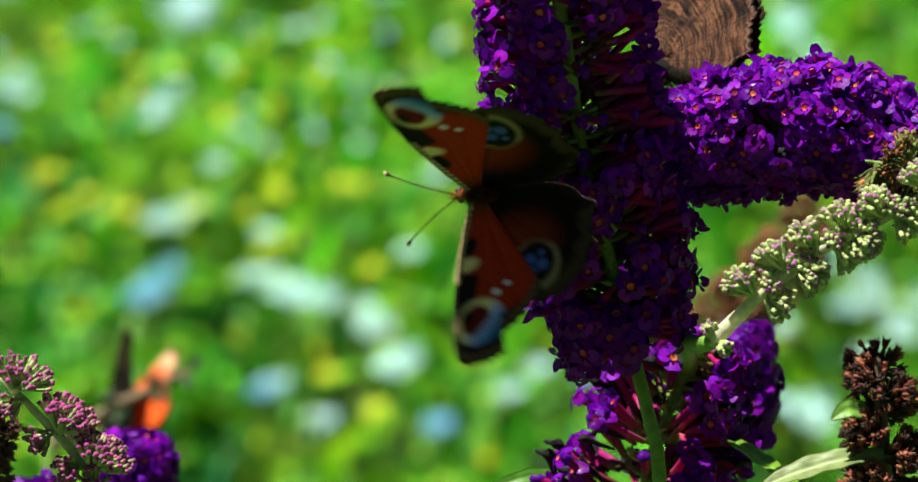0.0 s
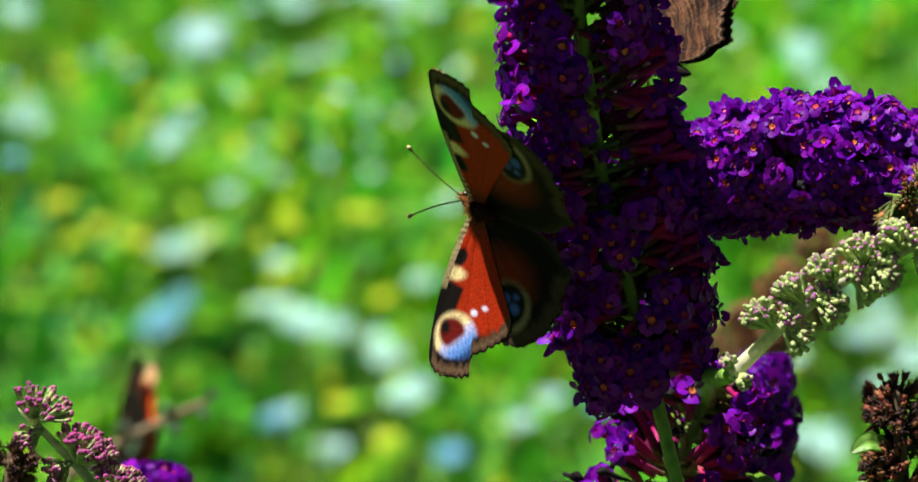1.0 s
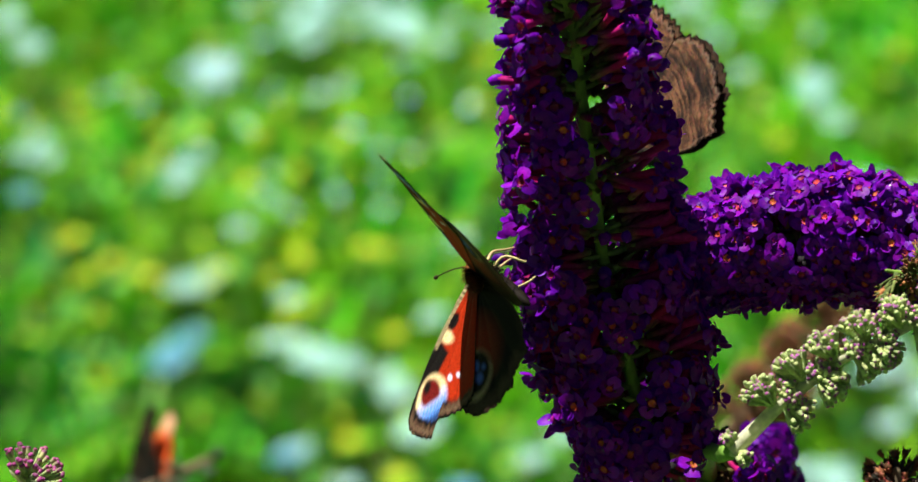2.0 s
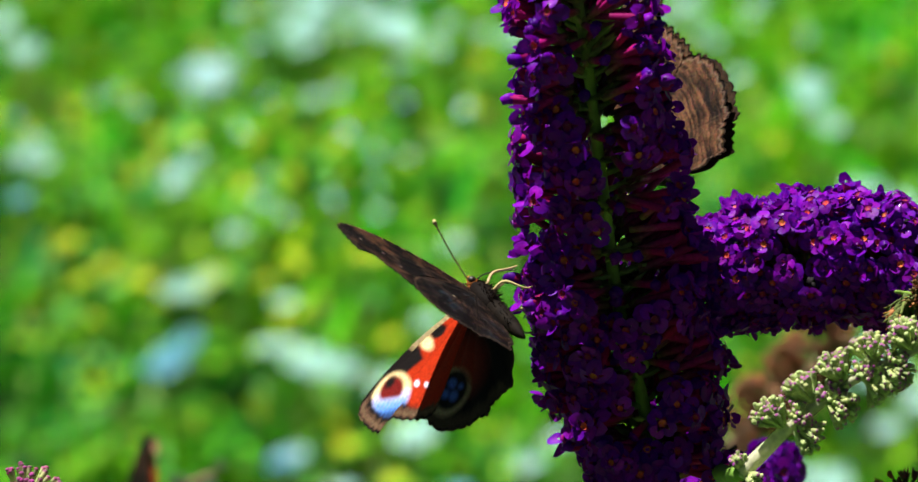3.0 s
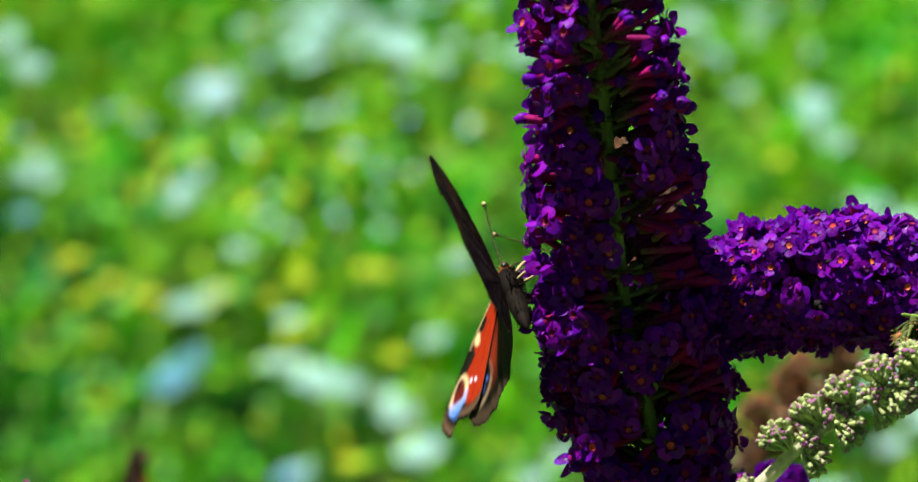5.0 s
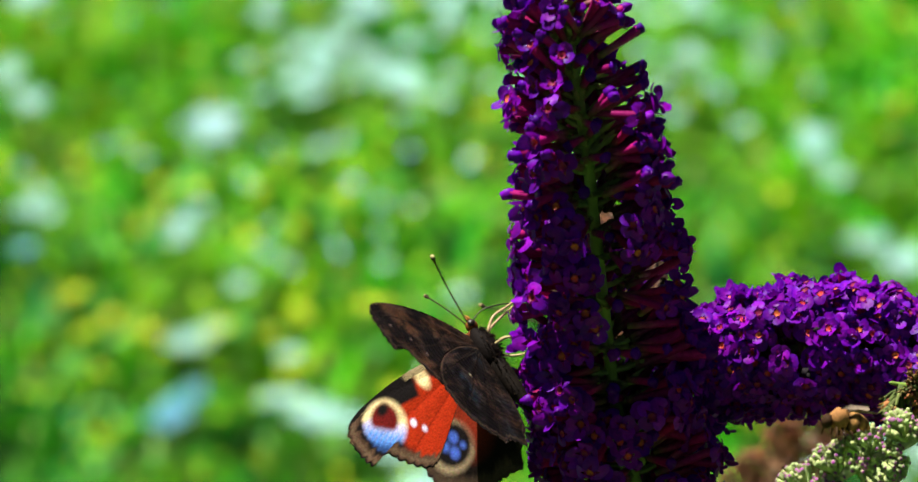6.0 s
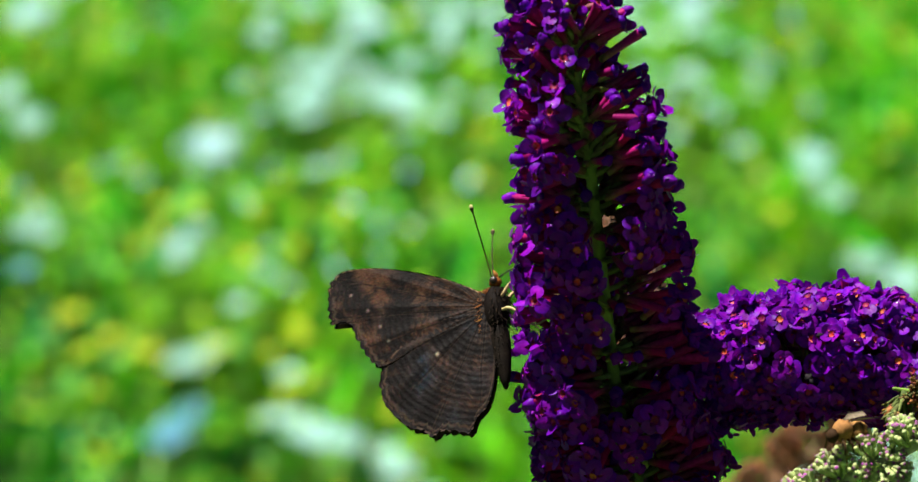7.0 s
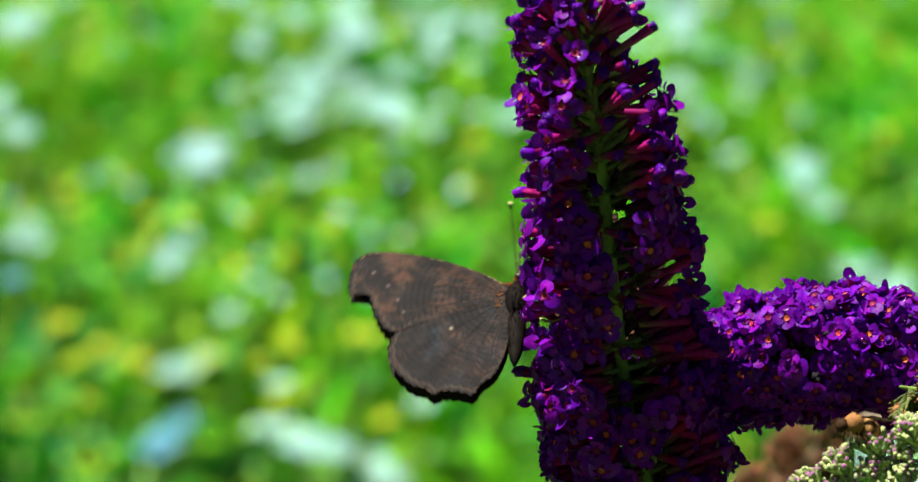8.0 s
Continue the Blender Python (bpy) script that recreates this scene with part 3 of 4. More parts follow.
def fore_upper(u, v, edge, g):
    """The upper side of the forewing: brick red, with a staged fore edge and a large eye near the tip."""
    costa = 1.1 + 5.4 * math.sin(min(1.0, u / 24) * 1.57)
    below = costa - v
    c = over((0.1, 0.03, 0.012), RED, soft_in(2.8 - u, 1.6))
    c = over(c, (0.2, 0.012, 0.004), 0.5 * soft_in(abs(math.sin(math.atan2(v + 1, u) * 11)) * u * 0.12 - 0.12, 0.06))
    c = over(c, INK, soft_in(math.hypot((u - 8.2) / 1.7, (below - 1.9) / 1.6) - 1, 0.2))
    c = over(c, CREAM, soft_in(math.hypot((u - 11.2) / 1.2, (below - 1.8) / 2.7) - 1, 0.3))
    c = over(c, INK, soft_in(max(12.2 - u + below * 0.25, u - 19.5, below - 5.2 + 0.1 * (u - 12)), 0.35))
    c = over(c, INK, soft_in((math.hypot((u - 23.4) / 5.2, (v - 0.4) / 6.2) - 1) * 4, 0.5) * soft_in(20.5 - u, 1.0))
    c = over(c, INK, soft_in(max(18.5 - u, below - 1.9), 0.4))
    eye = math.hypot((u - 22.0) / 4.3, (v - 0.5) / 5.0)
    outward = (u - 21.8) * 0.75 - (v - 0.6) * 0.66
    c = over(c, CREAM, soft_in((eye - 1) * 4, 0.45) * soft_in(outward - 0.4, 0.6))
    c = over(c, LILAC, soft_in((eye - 0.98) * 4, 0.5) * soft_in(-0.4 - outward, 0.6) * soft_in(outward - 2.6, 1.0))
    c = over(c, AZURE, soft_in((eye - 0.95) * 4, 0.5) * soft_in(1.0 - outward, 0.9) * (0.8 + 0.2 * math.sin(v * 6 + u * 2)))
    c = over(c, (0.015, 0.03, 0.12), soft_in((eye - 1.0) * 4, 0.5) * soft_in(3.6 - outward, 0.7) * 0.9)
    c = over(c, (0.15, 0.01, 0.009), soft_in((math.hypot((u - 21.5) / 2.7, (v - 1.5) / 3.0) - 1) * 3, 0.5) * soft_in(outward - 0.9, 0.5))
    c = over(c, INK, soft_in(math.hypot((u - 20.8) / 1.3, (v - 3.2) / 1.1) - 1, 0.4))
    c = over(c, CREAM, soft_in(math.hypot((u - 24.4) / 1.1, (below - 2.0) / 0.8) - 1, 0.3))
    for a, b, r in ((17.2, -2.9, 0.85), (16.0, -5.2, 0.65)):
        c = over(c, (0.8, 0.72, 0.92), soft_in(math.hypot((u - a) * 1.4, v - b) - r, 0.25))
    if u > 8:
        c = over(c, INK, soft_in(edge - 3.2, 0.4) * soft_in(20.5 - u, 1.5) * (1.0 if below > 1.2 else 0.0))
        c = over(c, (0.09, 0.05, 0.03), soft_in(edge - 2.4 - 0.3 * math.sin(v * 3), 0.4) * (1.0 if below > 1.2 else 0.0))
        c = over(c, (0.16, 0.1, 0.06), 0.6 * soft_in(abs(edge - 1.3) - 0.35, 0.2) * (1.0 if below > 1.4 else 0.0))
    c = over(c, INK, soft_in(edge - 0.45, 0.2))
    if u < 14 and below < 1.1:
        c = over(INK, CREAM, 0.35 + 0.35 * math.sin(u * 6.0))
    return tuple(x * g.uniform(0.9, 1.1) for x in c)


def hind_upper(u, v, edge, g):
    """The upper side of the hindwing: dark, with a rusty disc and a blue eye in a pale ring."""
    c = over((0.005, 0.003, 0.002), (0.2, 0.02, 0.007), soft_in(math.hypot((u - 9.0) / 4.6, (v + 9.0) / 6.5) - 1, 0.5))
    c = over(c, (0.055, 0.035, 0.022), soft_in(edge - 3.0, 0.9) * (1.0 if u > 5 else 0.3))
    eye = math.hypot((u - 13.4) / 4.6, (v + 12.0) / 4.9)
    c = over(c, (0.3, 0.22, 0.13), soft_in((eye - 1) * 4, 0.5) * (1.0 if u > 9.8 else 0.5))
    c = over(c, INK, soft_in((math.hypot((u - 13.0) / 3.7, (v + 11.9) / 4.0) - 1) * 3, 0.4))
    for a, b, r in ((12.2, -10.8, 0.9), (14.4, -11.2, 0.8), (13.4, -13.3, 0.95), (11.3, -13.2, 0.5)):
        c = over(c, (0.06, 0.12, 0.5), soft_in(math.hypot(u - a, (v - b) * 0.8) - r, 0.4))
    c = over(c, (0.045, 0.028, 0.02), soft_in(edge - 0.8, 0.3))
    return tuple(x * g.uniform(0.85, 1.15) for x in c)


def under(hind, light=1.0):
    def shade(u, v, edge, g):
        """The underside: dead-leaf brown and blue-black, finely cross-barred between the veins, with uneven bands."""
        r, ang = math.hypot(u, v + 1.5), math.atan2(v + 1.5, u)
        wob = noise.noise((u * 0.3, v * 0.3, 2.0)) * 2.2
        bars = noise.noise(((r + wob) * 2.6, ang * 7.0, 6.0 if hind else 9.0)) + 0.5 * noise.noise(((r + wob) * 5.0, ang * 16.0, 1.0))
        rays = noise.noise((r * 0.35, ang * 13.0, 4.0))
        blot = noise.noise((u * 0.24, v * 0.24, 14.0 if hind else 5.0)) + 0.5 * noise.noise((u * 0.6, v * 0.6, 3.0))
        tone = (0.36 if hind else 0.44) + 0.8 * blot + 0.65 * bars + 0.45 * rays
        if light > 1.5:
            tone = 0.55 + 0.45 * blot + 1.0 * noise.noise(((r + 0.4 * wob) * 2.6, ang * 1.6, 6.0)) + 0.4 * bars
        elif hind:
            tone += 0.3 * soft_in(abs(r - 12.5 - wob) - 1.6, 0.8) - 0.35 * soft_in(abs(r - 8.5 - wob) - 2.2, 0.8) - 0.2 * soft_in(19 + wob - r, 1.5)
        else:
            tone += 0.5 * soft_in(abs(u - 20 - wob - 0.2 * v) - 1.3, 0.8) * soft_in(-1 - v, 2.5) - 0.4 * soft_in(abs(u - 15.5 - wob) - 2.2, 0.8)
            tone += 0.3 * soft_in(abs(u - 11 - wob) - 1.2, 0.7) * soft_in(-1.5 - v, 2.0) - 0.3 * soft_in(24.5 + wob - u, 1.0)
        tone = min(1.0, max(0.0, tone))
        cool = min(1.0, max(0.0, (0.55 if hind else 0.1) + 0.9 * noise.noise((u * 0.2, v * 0.2, 31.0))))
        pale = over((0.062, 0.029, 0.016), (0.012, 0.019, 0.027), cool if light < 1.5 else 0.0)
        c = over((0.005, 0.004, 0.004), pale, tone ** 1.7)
        # light multiplies the tint: brightness of the lit underside is painted in
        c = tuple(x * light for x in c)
        if hind and light < 1.5:
            c = over(c, (0.3, 0.25, 0.18), soft_in(math.hypot(u - 9.2, v + 9.0) - 0.3, 0.15))
            if v > -9:
                c = over(c, (0.085, 0.05, 0.032), 0.8 * soft_in(edge - 1.0, 0.2))
        elif not hind:
            for a, b in ((25.0, 1.5), (21.5, -1.5), (19.0, -4.5), (17.2, -7.2)):
                c = over(c, (0.16, 0.12, 0.1), soft_in(math.hypot(u - a, v - b) - 0.26, 0.12))
            if edge < 0.5 and v > 1.5:
                c = over((0.01, 0.008, 0.007), (0.4, 0.28, 0.14), max(0.0, math.sin(u * 5.0)))
        vein = abs(math.sin(ang * (9.0 if hind else 12.0) + 0.6 + 0.2 * noise.noise((u * 0.3, v * 0.3, 8.0)))) * r
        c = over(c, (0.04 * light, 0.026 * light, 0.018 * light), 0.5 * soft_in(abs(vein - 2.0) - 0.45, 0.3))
        c = over(c, (0.004, 0.003, 0.003), (0.85 if light < 1.5 else 0.4) * soft_in(vein - 1.1, 0.5))
        if hind or v < 1.5:
            c = over(c, (0.008, 0.006, 0.006), soft_in(edge - 0.55, 0.25))
            c = over(c, (0.08 * light, 0.052 * light, 0.036 * light), 0.5 * soft_in(abs(edge - 1.1) - 0.25, 0.15))
        return tuple(x * g.uniform(0.78, 1.22) for x in c)
    return shade


FORE_LINE = [(0, 1.1), (5, 3.2), (12, 5.2), (19, 6.3), (24.5, 6.4), (27.6, 5.7), (29.2, 3.6), (29.2, 1.0), (28.9, -1.8), (28.0, -3.9), (26.2, -3.4), (24.4, -4.2),
             (22.9, -7.0), (21.2, -9.6), (19.2, -11.5), (17.0, -11.6), (11, -8.0), (5, -4.6), (0, -2.4)]
HIND_LINE = [(0, -0.8), (7, -2.2), (14, -5.0), (18.4, -8.8), (19.8, -12.2), (19.4, -16.0), (17.4, -19.4), (14.6, -21.8), (12.2, -22.6), (10.6, -24.0), (8.8, -23.0),
             (6.2, -23.4), (3.6, -23.9), (2.6, -21.6), (0.6, -19.6), (-0.9, -15.0), (-1.2, -9.0), (-0.4, -3.4)]


def wing_shape(outline, upper, lower, sign, size, scallop, seed, fine, torn):
    """A thin cambered wing fanned out from its root, coloured on both sides; sign mirrors it."""
    g = random.Random(seed)
    rim = smooth_line([(u, v, 0) for u, v in outline], 150 + 1)[:, :2]
    root = np.array((0.4, -1.0 if outline is FORE_LINE else -2.6))
    N, M = len(rim), 92 if fine else 46
    first, last = scallop
    for j in range(N):
        if first < j < last:
            d = rim[j] - root
            rim[j] += d / np.hypot(*d) * (torn * abs(math.sin(j * 0.62)) - 0.2 + torn * g.uniform(-0.4, 0.4))
    v, f, c = [], [], []
    for side in (1, -1):
        for j in range(N):
            span = np.hypot(*(rim[j] - root))
            for i in range(M + 1):
                k = (i / M) ** 0.85
                u, w = root + (rim[j] - root) * k
                ang = math.atan2(w - root[1], u - root[0])
                ridge = (0.16 * abs(math.sin(ang * 10)) * min(1.0, max(0.0, u) / 8) + (0.03 * math.sin(span * k * 5.5) if side < 0 else 0.0)) if i < M else 0.0
                z = 0.0022 * u * u - 0.0014 * u * w * 0.3 + ridge + side * 0.09 * (1 - k ** 6)
                v.append((sign * u * size, w * size, z * size))
                c.append((upper if side > 0 else lower)(u, w, span * (1 - k), g))
    n = N * (M + 1)
    for j in range(N - 1):
        for i in range(M):
            q = (j * (M + 1) + i, j * (M + 1) + i + 1, (j + 1) * (M + 1) + i + 1, (j + 1) * (M + 1) + i)
            q = q if sign < 0 else q[::-1]
            f.append(q)
            f.append(tuple(n + x for x in q[::-1]))
    for j in range(N - 1):
        a, b = j * (M + 1) + M, (j + 1) * (M + 1) + M
        f.append((a, b, n + b, n + a))
    return v, f, c


def plain_upper(u, v, edge, g):
    """An orange wing with a cream tip and dark edges."""
    c = over((0.06, 0.03, 0.02), (0.6, 0.09, 0.015), soft_in(3.0 - u, 1.6))
    c = over(c, (0.6, 0.36, 0.2), soft_in(22.5 - u - 0.2 * v, 1.4))
    c = over(c, (0.06, 0.03, 0.02), soft_in(edge - 1.4, 0.4))
    return tuple(x * g.uniform(0.9, 1.1) for x in c)


def butterfly(label, size=1.0, light=1.0, torn=0.42, fine=True, plain=False):
    """A peacock butterfly: +Y is ahead, +Z its back. Wings hang on hinges beside the thorax."""
    g = random.Random(8)
    thing = empty("butterfly", (0, 0, 0), label, "butterfly")
    k = size

    def sized(shape):
        return [tuple(x * k for x in p) for p in shape[0]], shape[1], shape[2]

    dark, rust, tawny = (0.007, 0.005, 0.004), (0.28, 0.1, 0.025), (0.5, 0.2, 0.05)
    body = blob((0, -1.6, -1.7), (2.3, 4.5, 2.3), dark, 9, 12, 0.1, g)
    hairs = []
    for _ in range(650):
        th, y = g.uniform(1.12, math.pi - 1.12), g.uniform(-4.6, 2.6)
        r = math.sqrt(max(0.05, 1 - ((y + 1.6) / 4.6) ** 2))
        p = Vector((2.0 * r * math.cos(th), y, -1.7 + 2.1 * r * math.sin(th)))
        d = Vector((math.cos(th), -0.5 + g.gauss(0, .3), math.sin(th))).normalized()
        hairs.append(tube([p, p + d * g.uniform(1.1, 2.3) + Vector((0, -0.4, 0))], [0.1, 0.02], over((0.03, 0.015, 0.008), tawny if g.random() < 0.4 else rust, g.random()), 3, False))
    for _ in range(420):
        th, y = g.uniform(math.pi * 0.9, math.pi * 2.1), g.uniform(-12.5, 2.4)
        wide = 2.1 * math.sqrt(max(0.05, 1 - ((y + 1.6) / 4.6) ** 2)) if y > -4.5 else 1.7 - 0.1 * (-4.5 - y)
        p = Vector((wide * math.cos(th), y, -1.9 + wide * math.sin(th)))
        d = Vector((math.cos(th), -0.9 + g.gauss(0, .3), math.sin(th))).normalized()
        hairs.append(tube([p, p + d * g.uniform(0.6, 1.4)], [0.1, 0.03], over((0.008, 0.007, 0.006), (0.03, 0.018, 0.01), g.random()), 3, False))
    thorax = part("thorax", sized(body), FUR, thing)
    part("fur", sized(merged(hairs)), FUR, thorax, "tawny fur")
    rings = [(0, -4.5 - 1.5 * i, -2.0 - 0.12 * i) for i in range(9)]
    part("abdomen", sized(tube(rings, [1.3, 1.7, 1.75, 1.7, 1.6, 1.45, 1.2, 0.85, 0.3], [dark if i % 2 else (0.012, 0.008, 0.006) for i in range(9)], 12)), FUR, thing)
    head = part("head", sized(blob((0, 3.4, -1.7), (1.15, 1.1, 1.1), rust, 7, 10, 0.2, g)), FUR, thing)
    for s in (-1, 1):
        part("eye", sized(blob((0.95 * s, 3.6, -1.6), (0.55, 0.7, 0.75), (0.02, 0.012, 0.01), 7, 10)), CHITIN, head)
        feel = smooth_line([(0.4 * s, 4.2, -1.2), (2.6 * s, 9, -0.5), (5.2 * s, 13.5, 0.1), (6.9 * s, 16.0, 0.4)], 24)
        part("antenna", sized(tube(feel, [0.13] * 19 + [0.16, 0.3, 0.42, 0.4, 0.2], [(0.03, 0.025, 0.012) if i % 2 else (0.09, 0.075, 0.04) for i in range(22)] + [(0.5, 0.42, 0.2)] * 2, 6)),
             FUR, head)
        part("palp", sized(tube([(0.35 * s, 4.2, -1.9), (0.4 * s, 5.1, -1.8), (0.3 * s, 5.7, -1.4)], [0.3, 0.3, 0.1], tawny, 5)), FUR, head)
        for y0, y1, dx in ((0.2, 3.6, 1.2), (-2.2, -4.6, 2.0)):
            leg = smooth_line([(1.2 * s, y0, -3.0), (dx * 1.6 * s, (y0 + y1) / 2 + 0.6, -5.2), (dx * s, y1, -8.2), (dx * 0.7 * s, y1 + 0.7, -10.6)], 12)
            part("leg", sized(tube(leg, list(np.linspace(0.32, 0.16, 12)), (0.5, 0.4, 0.2), 6)), LEG, thing)
    part("proboscis", sized(tube(smooth_line([(0, 4.3, -2.3), (0, 5.6, -5.0), (0, 5.2, -8.5), (0, 4.4, -10.5)], 12), [0.14] * 12, dark, 5)), CHITIN, head)
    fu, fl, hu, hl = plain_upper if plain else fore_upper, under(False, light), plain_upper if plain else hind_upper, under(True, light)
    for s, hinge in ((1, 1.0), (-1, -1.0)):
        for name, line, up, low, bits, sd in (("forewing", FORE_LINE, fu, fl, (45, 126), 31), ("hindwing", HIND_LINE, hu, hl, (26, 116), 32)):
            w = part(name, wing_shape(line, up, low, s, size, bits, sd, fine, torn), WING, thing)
            w.location = (hinge * size * 0.001, 0, (0.0 if name == "forewing" else -0.0002) * size)
            w["wing_side"] = s
    return thing


def wings_of(thing):
    return [(w, w["wing_side"], w.name.startswith("fore")) for w in thing.children if w.name.startswith(("forewing", "hindwing"))]


def bee():
    thing = empty("bee", at(67.5, -13.4, -23), "small furry honey-brown bee on pale flower buds", "bee")
    g = random.Random(4)
    honey, dark = (0.42, 0.24, 0.07), (0.06, 0.035, 0.015)
    part("thorax", blob((0, 0, 0), (1.9, 1.8, 1.8), honey, 8, 12, 0.25, g), FUR, thing)
    part("abdomen", tube([(1.2 + i * 0.8, 0, -0.2 - 0.22 * i) for i in range(7)], [1.2, 1.8, 2.0, 1.9, 1.6, 1.0, 0.3], [honey if i % 2 else dark for i in range(7)], 12), FUR, thing)
    part("head", blob((-2.2, 0, -0.5), (1.0, 1.2, 1.2), dark, 6, 9, 0.2, g), FUR, thing)
    for s in (-1, 1):
        v = [(0.2, 0.6 * s, 1.5), (2.5, 1.6 * s, 2.2), (6.2, 2.3 * s, 1.9), (6.0, 1.0 * s, 1.5), (2.5, 0.5 * s, 1.6)]
        part("wing", (v + [(x, y, z - 0.06) for x, y, z in v], [(0, 1, 2, 3, 4), (9, 8, 7, 6, 5)] + [(i, (i + 1) % 5, 5 + (i + 1) % 5, 5 + i) for i in range(5)],
                      [(0.2, 0.16, 0.11)] * 10), WING, thing)
        for x in (-0.8, 0.2, 1.0):
            part("leg", tube([(x, 1.0 * s, -1.2), (x * 1.6, 2.4 * s, -1.8), (x * 1.8, 2.6 * s, -3.4)], [0.25, 0.2, 0.12], dark, 5), FUR, thing)
    return thing


def pale_blossom(name, label, count, xr, yr, seed):
    """Small pale blossoms strewn through the meadow in drifts, uncountable, as one object."""
    g = random.Random(seed)
    shapes = []
    while len(shapes) < count:
        x, y = g.uniform(*xr), g.uniform(*yr)
        if noise.noise((x * 2.2, y * 1.1, 5.0)) + 0.3 * (y - 5.2) < g.uniform(-0.05, 0.8):
            continue
        k = g.random()
        # besides blossoms, these bright tints stand in for sun glints among the leaves
        tone = (0.55, 0.88, 0.95) if k < 0.22 else ((0.8, 0.85, 0.04) if k < 0.45 else (0.3, 0.82, 0.04))
        z = g.uniform(0.14, 0.26) * 1000
        for _ in range(3):
            m = Matrix.Translation((x * 1000 + g.gauss(0, 3), y * 1000 + g.gauss(0, 3), z + g.gauss(0, 3))) @ frame_along((g.gauss(0, .6), g.gauss(0, .6) - .4, 1), g.uniform(0, 6))
            shapes.append(moved(petal_shape(g.uniform(8, 15), g.uniform(5, 8), tone), m))
    return tagged(new(name, mesh_of(name, merged(shapes), FAR_PETAL, False)), label, "wild flowers", kind="stuff")


def herb_rosettes(name, label, count, xr, yr, seed):
    """Low round sunlit leaves in loose clumps over the grass, uncountable, as one object."""
    g = random.Random(seed)
    shapes = []
    for _ in range(count):
        x, y, z = g.uniform(*xr), g.uniform(*yr), g.uniform(0.15, 0.25)
        k = g.random()
        tone = (0.32, 0.74, 0.03) if k < 0.55 else ((0.58, 0.78, 0.02) if k < 0.72 else (0.22, 0.66, 0.16))
        big = g.uniform(5, 11)
        for _ in range(3):
            m = Matrix.Translation((x * 1000 + g.gauss(0, 5), y * 1000 + g.gauss(0, 9), z * 1000)) @ frame_along((g.gauss(-.2, .3), g.gauss(0, .3) - .2, 1), g.uniform(0, 6))
            shapes.append(moved(petal_shape(big * 1.5, big * 0.7, tuple(q * g.uniform(0.8, 1.15) for q in tone)), m))
    return tagged(new(name, mesh_of(name, merged(shapes), GRASS, False)), label, "herbs", kind="stuff")


# ---- the place ----
meadow_ground()
pale_blossom("meadow_blossom", "drifts of small pale and yellow-green blossoms in the meadow", 6500, (-1.3, 1.3), (3.0, 9.0), 12)
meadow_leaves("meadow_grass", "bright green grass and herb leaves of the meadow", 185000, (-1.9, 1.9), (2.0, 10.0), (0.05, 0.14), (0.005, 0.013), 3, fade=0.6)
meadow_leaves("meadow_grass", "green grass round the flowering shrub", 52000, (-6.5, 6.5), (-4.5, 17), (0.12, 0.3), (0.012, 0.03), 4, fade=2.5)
herb_rosettes("meadow_herbs", "round sunlit leaves of low meadow herbs", 2600, (-1.0, 1.0), (3.1, 8.5), 21)
meadow_flowers()

def channel(x, side, front):
    """The main spike's front is parted along its stem; the florets beside the parting sit deep or look sideways."""
    if x < 0.15 and side < (0.2 if x < 0.07 else -0.1):
        return 0.65, 0.85
    if x > 0.6:
        return (1.0, 0.8) if front > 0.0 and -0.62 < side < 0.3 else (0.15, 1.0)
    if front > 0.1 and -0.5 < side < 0.2:
        return 0.95, 0.75
    if front > 0.1 and side <= -0.5:
        return (0.5 if side > -0.85 else 0.2), 0.95
    if front > 0.1 and side < 0.45:
        return 0.15, 0.86
    return 0.03, 1.0


main_spike = flower_spike(
    "flower_spike", "tall deep purple butterfly-bush flower spike with orange-eyed florets",
    [(35.9, -38.9, 9.2), (35.2, -36.0, 8.5), (32.1, -21.7, 5), (29.5, -11.7, 2), (27.8, 0.3, -2), (25.9, 17.4, -8), (24.6, 30.4, -13), (23.2, 40.4, -16), (21.2, 52, -17), (20.0, 60, -17)],
    [11.5, 13.0, 15.0, 15.3, 15.3, 14.1, 12.3, 10.4, 9.0, 7.3], 23, 10, 6, 41, 300, tip=0.6, bare=channel, foot=(0.06, 0.05), stem_to=[(40.1, -57.4, 2), (42, -90, 2)],
    stem_radius=1.2, lift=0.2)
side_spike = flower_spike(
    "flower_spike", "arching purple butterfly-bush flower spike, sunlit along its top",
    [(96, -17, 4), (86, -8.5, 6), (76.3, -3.2, 8), (66.3, -1.6, 10), (55, -2.8, 12), (46, -4.6, 14)],
    [7, 9.3, 10.9, 11.3, 11.0, 10.0], 15, 9, 9, 42, 280, foot=(0.2, 0.12), stem_to=[(112, -40, 18)], dead=0.03, lift=0.1, big=0.86)
flower_spike(
    "flower_spike", "loose fading purple butterfly-bush flower spike with blackened florets",
    [(36.5, -72, 42), (38.5, -60, 42), (43.0, -48, 42), (48, -37, 42)], [18.5, 18, 14.5, 9], 7, 8, 5, 43, 260, big=1.05,
    bare=lambda x, side, front: (0.85, 0.8) if front > -0.1 and -0.4 < side < 0.3 else (0.15, 1.0), foot=(0.07, 0.08), dead=0.28, lift=0.4, pale=0.9)
